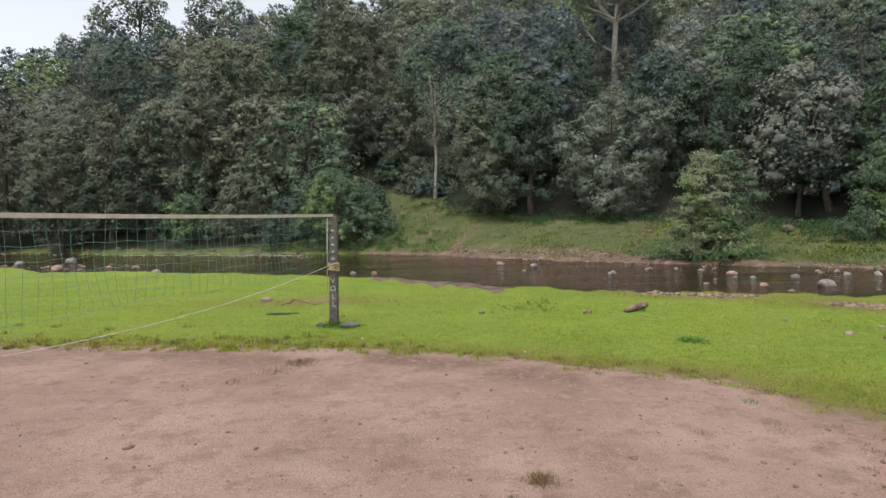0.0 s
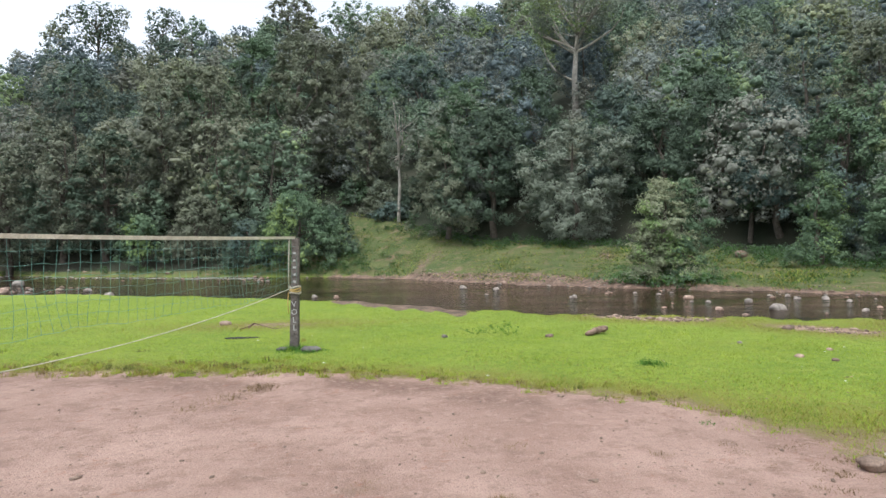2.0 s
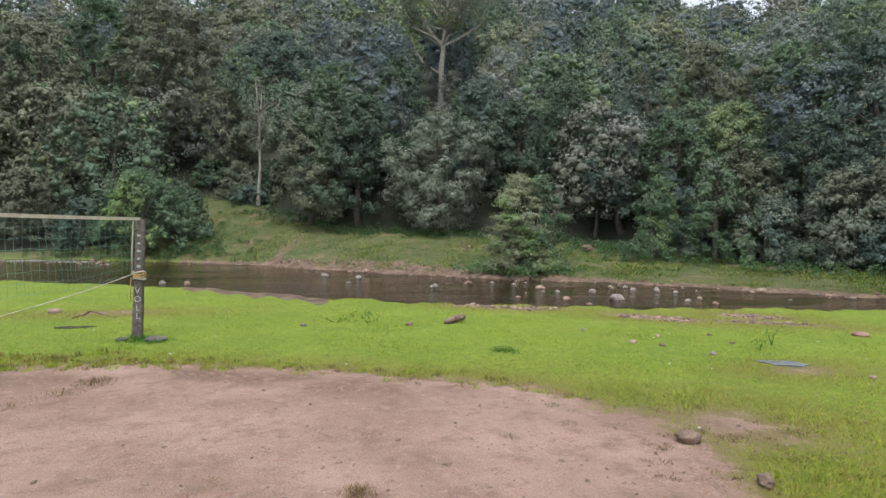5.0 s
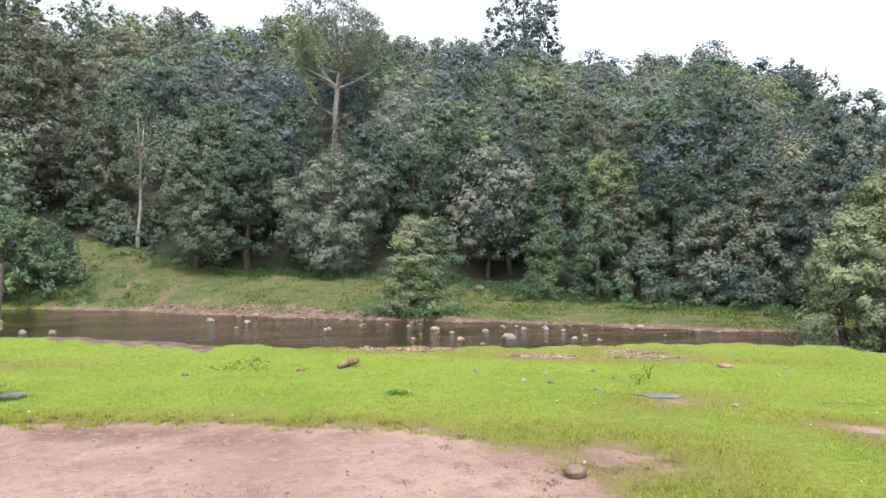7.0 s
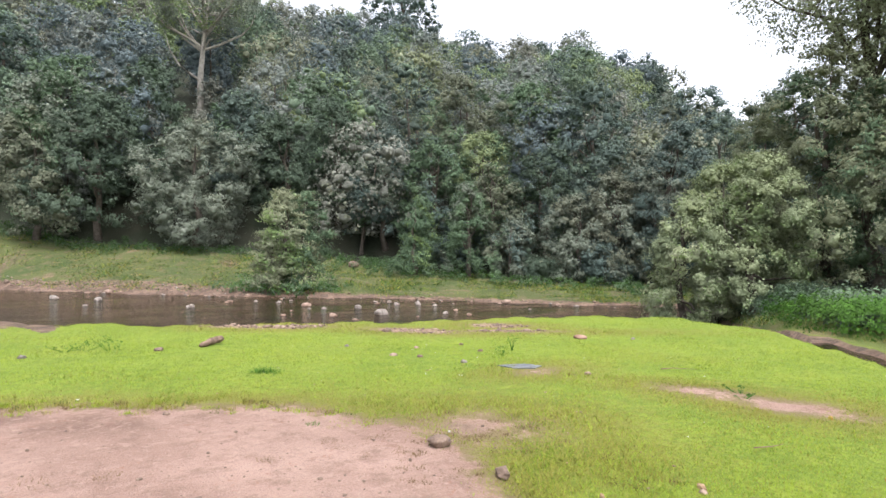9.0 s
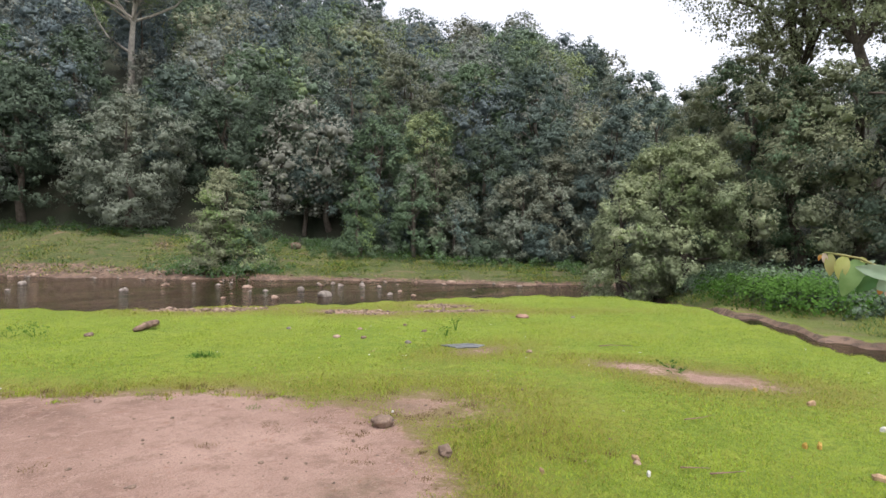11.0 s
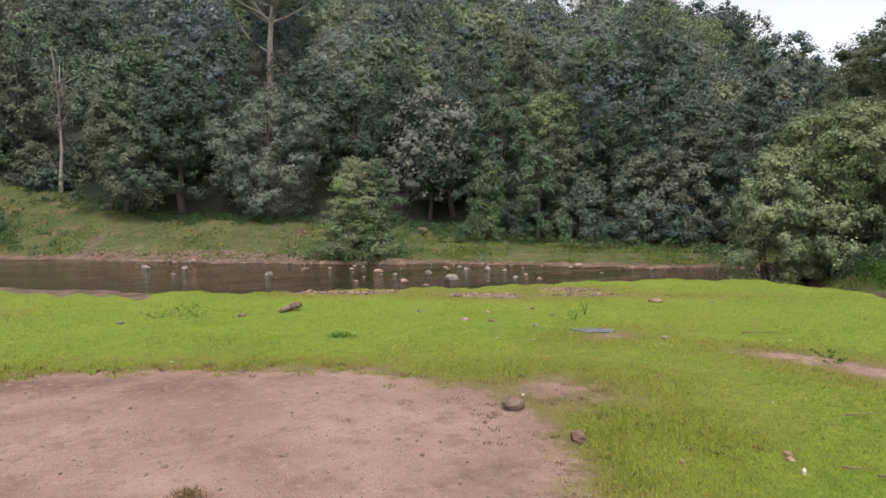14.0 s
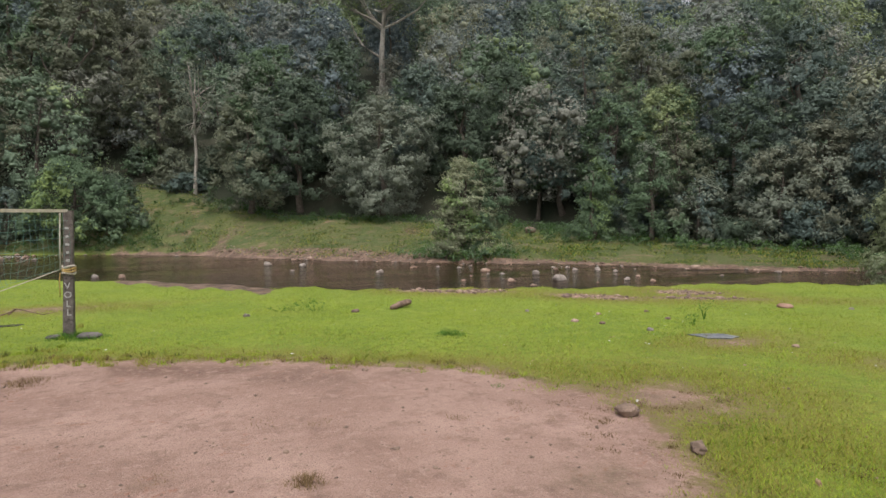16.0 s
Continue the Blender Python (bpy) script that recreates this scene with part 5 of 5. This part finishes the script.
def build_lawn():
    rng = np.random.default_rng(11)
    n = 640000
    az = rng.uniform(-41, 82, n)
    r = 2.0 * np.exp(rng.uniform(0, math.log(24 / 2.0), n))
    x, y = r * np.sin(np.radians(az)), r * np.cos(np.radians(az))
    sd = dirt_depth(x, y) + 0.22 * fbm(x * 2.1, y * 2.1, 7) + 0.24 * fbm(x * 6.3, y * 6.3, 8)
    z, over, d, _, _ = land(x, y)
    bare_lip = (np.abs(az + 0.5) < 6.0) & (over > -1.3 + 0.5 * fbm(x * 1.5, y * 1.5, 14))
    keep = (sd < rng.uniform(-0.30, 0.10, n)) & (over < 0.1) & ~bare_lip
    x, y, z, r, sd = x[keep], y[keep], z[keep], r[keep], sd[keep]
    n = len(x)
    edge = np.exp(-((sd + 0.25) / 0.3) ** 2)
    tall = (0.012 + 0.020 * rng.random(n)) * (1 + 0.5 * fbm(x * 2.7, y * 2.7, 9)) * (1 + 1.1 * edge * rng.random(n))
    v = blades(rng, x, y, z - 0.004, tall * 0.95, 0.0030 + 0.00055 * r, 1.15)
    dry = (rng.random(n) < 0.06 + 0.35 * np.clip(fbm(x * 0.9, y * 0.9, 15), 0, 1) + 0.6 * np.exp(-((sd + 0.3) / 0.7) ** 2)).astype(np.int32)
    deep = rng.random(n) < 0.10 + 0.5 * np.clip(fbm(x * 3.3, y * 3.3, 16) + 0.4 * fbm(x * 9.1, y * 9.1, 17), 0, 1)
    ob = mesh_object("lawn_grass", v, np.arange(n * 3).reshape(-1, 3), [BLADE, DRYBLADE, DEEPBLADE], index=np.where(deep, 2, dry))
    tagged(ob, "short bright green grazed grass with olive edges", "grass", kind="stuff")


build_lawn()


def tuft(x, y, n, spread, h, mat, label, name="grass_tuft", seed=0, group="grass tufts", width=0.008):
    rng = np.random.default_rng(300 + seed)
    px, py = rng.normal(0, spread, n), rng.normal(0, spread, n)
    z0 = ground_z(x, y)
    z = land(px + x, py + y)[0] - z0 - 0.005
    hh = h * rng.uniform(0.4, 1.1, n) * np.exp(-(px**2 + py**2) / (4 * spread**2))
    ob = mesh_object(name, blades(rng, px, py, z, hh, np.full(n, width), 0.8), np.arange(n * 3).reshape(-1, 3), mat)
    ob.matrix_world = pose(x, y, z0)
    return tagged(ob, label, "grass", kind="stuff")


tuft(3.23, 8.02, 260, 0.12, 0.13, WEED, "dark green grass tuft in the lawn", seed=1)
tuft(0.58, 3.78, 260, 0.07, 0.07, WITHERED, "withered grass tuft on bare earth", seed=2)
tuft(0.42, 5.06, 70, 0.12, 0.04, WITHERED, "withered grass tuft on bare earth", seed=3)
tuft(-1.95, 6.85, 200, 0.17, 0.06, WITHERED, "withered grass tuft on bare earth", seed=4)
tuft(-1.7, 7.3, 340, 0.13, 0.07, WITHERED, "withered grass tuft on bare earth", seed=5)
tuft(1.9, 4.6, 60, 0.06, 0.04, WITHERED, "withered grass tuft on bare earth", seed=6)
tuft(2.65, 5.35, 60, 0.05, 0.05, WEED, "small green tuft on bare earth", seed=7)
tuft(-1.83, 10.12, 520, 0.15, 0.13, WEED, "green weeds round the post's foot", seed=8)
tuft(-1.5, 9.85, 320, 0.15, 0.09, WEED, "green weeds beside a flat stone", seed=9)
tuft(-0.3, 4.2, 160, 0.10, 0.022, WITHERED, "flattened olive weeds on bare earth", seed=10)
tuft(-2.2, 6.45, 160, 0.12, 0.045, WITHERED, "withered grass tuft on bare earth", seed=11)
tuft(0.85, 4.9, 120, 0.09, 0.03, WITHERED, "withered grass tuft on bare earth", seed=12)


def edge_tufts():
    rng = np.random.default_rng(77)
    vs, ix = [], []
    for k in range(520):
        x = rng.uniform(-9, 3.1) if k % 3 else rng.uniform(-9, -1)
        y = float(np.interp(x, [p[0] for p in PITCH[:13]], [p[1] for p in PITCH[:13]])) + rng.uniform(-0.3, 0.35) + (0.0 if k % 3 else rng.gamma(1.5, 0.45))
        if k % 6 == 0:
            x, y = rng.uniform(2.5, 4.3), rng.uniform(2.4, 5.0)
        n, h, s = 42, rng.uniform(0.03, 0.075) * (1.25 if x < -1 else 0.85) * (0.45 if k % 6 == 0 else 1.0), rng.uniform(0.025, 0.06)
        px, py = x + rng.normal(0, s, n), y + rng.normal(0, s, n)
        vs.append(blades(rng, px, py, land(px, py)[0] - 0.005, h * rng.uniform(0.4, 1.1, n), np.full(n, 0.0085), 0.6))
        ix += [3 if k % 6 == 0 else int(rng.choice(4, p=(0.3, 0.4, 0.2, 0.1)))] * n
    v = np.concatenate(vs)
    ob = mesh_object("edge_grass", v, np.arange(len(v)).reshape(-1, 3), [BLADE, DRYBLADE, OLIVEBLADE, WITHERED], index=ix)
    tagged(ob, "ragged grass tufts along the edge of bare earth", "grass", kind="stuff")


edge_tufts()


def weed(x, y, h, spread, n, label, seed, mat=WEED, size=0.024):
    rng = np.random.default_rng(500 + seed)
    root = thing("weed", x, y, ground_z(x, y), label, "weed", "weeds")
    c = np.stack([rng.normal(0, spread, 9), rng.normal(0, spread, 9), rng.uniform(0.3, 0.9, 9) * h], -1)
    v = leaves(rng, c, np.full(9, h * 0.3), n, size)
    n = len(v) // 3
    mesh_object("leaves", v, np.arange(n * 3).reshape(-1, 3), mat, root)
    sv, sf = [], []
    for k in range(4):
        tube(sv, sf, bent((0, 0, -0.02), c[k], rng, 0.005, 4), [0.006, 0.005, 0.004, 0.002], 4)
    mesh_object("stem", sv, sf, WEED, root)


weed(7.52, 7.76, 0.30, 0.05, 70, "thin upright green weed in the lawn", 1)
weed(6.98, 7.4, 0.16, 0.05, 50, "small leafy weed in the lawn", 2)
weed(1.83, 11.1, 0.24, 0.10, 120, "bushy green weed in the lawn", 3)
weed(1.5, 11.25, 0.13, 0.16, 90, "low green weed in the lawn", 4)
weed(1.25, 11.3, 0.10, 0.14, 60, "low green weed in the lawn", 5)
weed(7.45, 3.75, 0.08, 0.08, 130, "grey-green weed beside a bare patch", 6, FERN, 0.018)
weed(7.2, 3.55, 0.06, 0.09, 90, "low grey-green weed beside a bare patch", 7, FERN, 0.018)


def herb_field(patches, n, size, label, mats, seed):
    """Low herbs in patches: bearing, how far up the bank, spread in degrees, spread in metres, count."""
    rng = np.random.default_rng(seed)
    c, rad = [], []
    for az, d, sa, sr, many in patches:
        for k in range(many):
            a = az + rng.normal(0, sa)
            x, y = polar(a, float(np.interp(a, AZ_F, FAR)) + max(1.1, d + rng.normal(0, sr)))
            s = rng.uniform(0.25, 0.55)
            c.append((x, y, ground_z(x, y) + s * 0.45))
            rad.append(s)
    c, rad = np.array(c), np.array(rad)
    v = leaves(rng, c, rad, n, size)
    n = len(v) // 3
    ob = mesh_object("bank_herbs", v, np.arange(n * 3).reshape(-1, 3), mats, index=rng.integers(0, 2, n))
    tagged(ob, label, "herbs", kind="stuff")


herb_field(((20.6, 1.6, 1.2, 0.8, 40), (23.5, 1.3, 2.2, 0.7, 60), (26.2, 3.0, 1.0, 0.8, 24), (29, 13, 2.5, 1.5, 50), (-5.2, 4.0, 1.6, 2.2, 60), (-7.5, 2.5, 1.2, 1.0, 26), (38, 9, 3, 1.0, 40), (48, 7.5, 3.5, 0.9, 40), (55, 5, 1.5, 1.0, 30), (7, 14, 6, 1.0, 60), (17, 15, 4, 1.0, 40), (2, 16, 2, 1.2, 30), (-22, 1.5, 10, 0.8, 60), (33, 12, 3, 1, 40)),
           38000, 0.12, "low green herbs and ferns along the far bank", [FERN, LEAF[3]], 31)
herb_field(((67.8, 2.1, 1.2, 0.4, 50), (70.5, 3.0, 1.7, 0.6, 110), (73.4, 3.9, 1.3, 0.6, 70)),
           22000, 0.075, "dark green ferny herbs under the trees beside the stream", [FERN, WEED], 33)
herb_field(((69.5, 5.5, 2.8, 1.4, 130), (75.5, 6.5, 2.4, 1.6, 90), (66.5, 6.0, 1.6, 1.6, 50)), 20000, 0.1, "shaded dark shrubs between ferny herbs and trees", [LEAF[0], LEAF[3]], 35)


def bank_grass():
    """Tussocky grass over the far slope."""
    rng = np.random.default_rng(41)
    n = 110000
    az = rng.uniform(-8, 82, n)
    rf, line = np.interp(az, AZ_F, FAR), np.interp(az, AZ_H, TREELINE)
    d = 0.8 + rng.uniform(0, 1, n) * (line + 1.0)
    r = rf + d
    x, y = r * np.sin(np.radians(az)), r * np.cos(np.radians(az))
    keep = fbm(x * 0.8, y * 0.8, 12) + 0.7 * fbm(x * 2.4, y * 2.4, 18) + rng.normal(0, 0.35, n) > 0.0
    x, y, r = x[keep], y[keep], r[keep]
    z = land(x, y)[0]
    h = rng.uniform(0.04, 0.17, len(x)) * (1 + 0.6 * fbm(x * 0.5, y * 0.5, 13)) * np.where(r < 30, 0.85, 1.0)
    v = blades(rng, x, y, z - 0.02, h, 0.0011 * r, 1.3)
    ob = mesh_object("bank_grass", v, np.arange(len(x) * 3).reshape(-1, 3), [FERN, DRYBLADE, BLADE], index=rng.choice(3, len(x), p=(0.62, 0.33, 0.05)))
    tagged(ob, "rough tussocky olive grass on the far slope", "grass", kind="stuff")


bank_grass()


# ---- a broad-leaved sapling beside the camera's stand ----
def big_leaf(parent, base, tip, width, mat, seed, curl=0.12):
    """One broad pointed leaf with a raised midrib, folded a little along it."""
    base, tip = Vector(base), Vector(tip)
    axis = tip - base
    ln = axis.length
    axis.normalize()
    eye_side = Vector((-1, -0.2, 0.15)).normalized()
    side = axis.cross(eye_side).normalized()
    nrm = side.cross(axis).normalized()
    rng = random.Random(seed)
    bm = bmesh.new()
    rows = []
    n = 12
    for k in range(n + 1):
        u = k / n
        w = width * 0.5 * (math.sin(math.pi * min(1, u * 0.96 + 0.03) ** 0.85)) ** 0.8
        c = base + axis * ln * u + nrm * (curl * ln * math.sin(math.pi * u) + 0.0)
        row = []
        for q in (-1, -0.5, 0, 0.5, 1):
            vein = 0.012 * ln * math.cos(k * math.pi) * abs(q) * (abs(q) < 1)
            row.append(bm.verts.new(c + side * w * q - nrm * (0.22 * w * (1 - abs(q))) + nrm * (vein + rng.uniform(-0.02, 0.02) * w)))
        rows.append(row)
    for a, b in zip(rows, rows[1:]):
        for q in range(4):
            fc = bm.faces.new((a[q], a[q + 1], b[q + 1], b[q]))
            fc.smooth = True
    return part("leaf", bm, mat, parent)


def big_leaf_mat(name, col, back, see=0.35):
    m = Mat(name, 0.42)
    c = m.mix(m.ramp(m.noise(14, 4), 0.35, 0.7), col, back)
    c = m.mix(m.ramp(m.noise(60, 4, 0.7), 0.62, 0.72, 0.0, 0.7), c, tuple(v * 0.5 for v in col))
    m.color(c)
    m.bump(m.noise(45, 4), 0.3, 0.004)
    t = m.n.new("ShaderNodeBsdfTranslucent")
    m.put(c, t.inputs[0])
    s = m.n.new("ShaderNodeMixShader")
    s.inputs[0].default_value = see
    m.l.new(m.b.outputs[0], s.inputs[1])
    m.l.new(t.outputs[0], s.inputs[2])
    m.l.new(s.outputs[0], m.n["Material Output"].inputs[0])
    return m.m


def sapling():
    g = big_leaf_mat("broad_leaf_green", (0.13, 0.24, 0.07), (0.19, 0.30, 0.11))
    pale = big_leaf_mat("broad_leaf_pale", (0.23, 0.32, 0.21), (0.30, 0.38, 0.27))
    deep = big_leaf_mat("broad_leaf_deep", (0.05, 0.13, 0.035), (0.08, 0.17, 0.05))
    lime = big_leaf_mat("broad_leaf_lime", (0.30, 0.33, 0.09), (0.38, 0.40, 0.14))
    olive = big_leaf_mat("broad_leaf_olive", (0.30, 0.27, 0.10), (0.24, 0.28, 0.10))
    pink = big_leaf_mat("broad_leaf_pinkish", (0.42, 0.31, 0.25), (0.36, 0.33, 0.24))
    rust = big_leaf_mat("broad_leaf_rust", (0.45, 0.20, 0.05), (0.40, 0.26, 0.06))
    x, y = 2.78, -0.25
    root = thing("sapling", x, y, ground_z(x, y) - 0.02, "young broad-leaved sapling with pale and yellowing leaves", "sapling")
    o = root.location

    def p(a, b, c):
        return (a - o.x, b - o.y, c - o.z)

    v, f = [], []
    tube(v, f, [(0, 0, -0.05), (0.01, 0.02, 0.5), (0.0, 0.05, 1.0), (-0.02, 0.12, 1.38), p(2.70, 0.10, 1.52)], [0.022, 0.019, 0.016, 0.012, 0.008], 8)
    mesh_object("stem", v, f, BARK, root, smooth_shade=True)
    v, f = [], []
    tube(v, f, [p(2.70, 0.10, 1.50), p(2.665, 0.36, 1.505), p(2.65, 0.44, 1.492), p(2.636, 0.51, 1.53), p(2.624, 0.553, 1.553), p(2.612, 0.60, 1.563), p(2.60, 0.655, 1.572), p(2.595, 0.672, 1.562)], [0.008, 0.006, 0.0055, 0.005, 0.0045, 0.004, 0.003, 0.002], 6)
    mesh_object("branch", v, f, olive, root, smooth_shade=True)
    big_leaf(root, p(2.602, 0.640, 1.569), p(2.602, 0.640, 1.487), 0.036, olive, 1)
    big_leaf(root, p(2.597, 0.658, 1.570), p(2.598, 0.654, 1.527), 0.020, pink, 2)
    big_leaf(root, p(2.596, 0.668, 1.566), p(2.594, 0.676, 1.542), 0.012, rust, 3)
    big_leaf(root, p(2.611, 0.597, 1.562), p(2.606, 0.613, 1.476), 0.048, lime, 4)
    big_leaf(root, p(2.627, 0.553, 1.555), p(2.615, 0.605, 1.417), 0.068, g, 5)
    big_leaf(root, p(2.645, 0.437, 1.492), p(2.612, 0.566, 1.523), 0.050, pale, 6)
    big_leaf(root, p(2.650, 0.450, 1.485), p(2.632, 0.505, 1.448), 0.060, pale, 16)
    big_leaf(root, p(2.645, 0.500, 1.496), p(2.632, 0.566, 1.436), 0.048, deep, 7)
    big_leaf(root, p(2.625, 0.555, 1.557), p(2.630, 0.533, 1.537), 0.018, lime, 8)
    big_leaf(root, p(2.630, 0.533, 1.533), p(2.634, 0.512, 1.548), 0.014, pale, 9)
    big_leaf(root, p(2.641, 0.484, 1.534), p(2.650, 0.441, 1.518), 0.020, g, 10)
    big_leaf(root, p(2.643, 0.444, 1.460), p(2.640, 0.441, 1.345), 0.052, lime, 11)
    big_leaf(root, p(2.640, 0.478, 1.462), p(2.642, 0.463, 1.405), 0.026, pink, 12)
    big_leaf(root, p(2.643, 0.495, 1.450), p(2.640, 0.500, 1.430), 0.018, rust, 17)
    big_leaf(root, p(2.645, 0.458, 1.397), p(2.640, 0.481, 1.332), 0.016, lime, 13)
    big_leaf(root, p(2.654, 0.418, 1.416), p(2.650, 0.427, 1.297), 0.036, deep, 14)
    big_leaf(root, p(2.645, 0.455, 1.466), p(2.655, 0.372, 1.471), 0.036, pale, 15)
    big_leaf(root, p(2.665, 0.360, 1.505), p(2.650, 0.330, 1.40), 0.055, g, 18)
    big_leaf(root, p(2.68, 0.25, 1.505), p(2.63, 0.24, 1.38), 0.06, g, 19)


sapling()
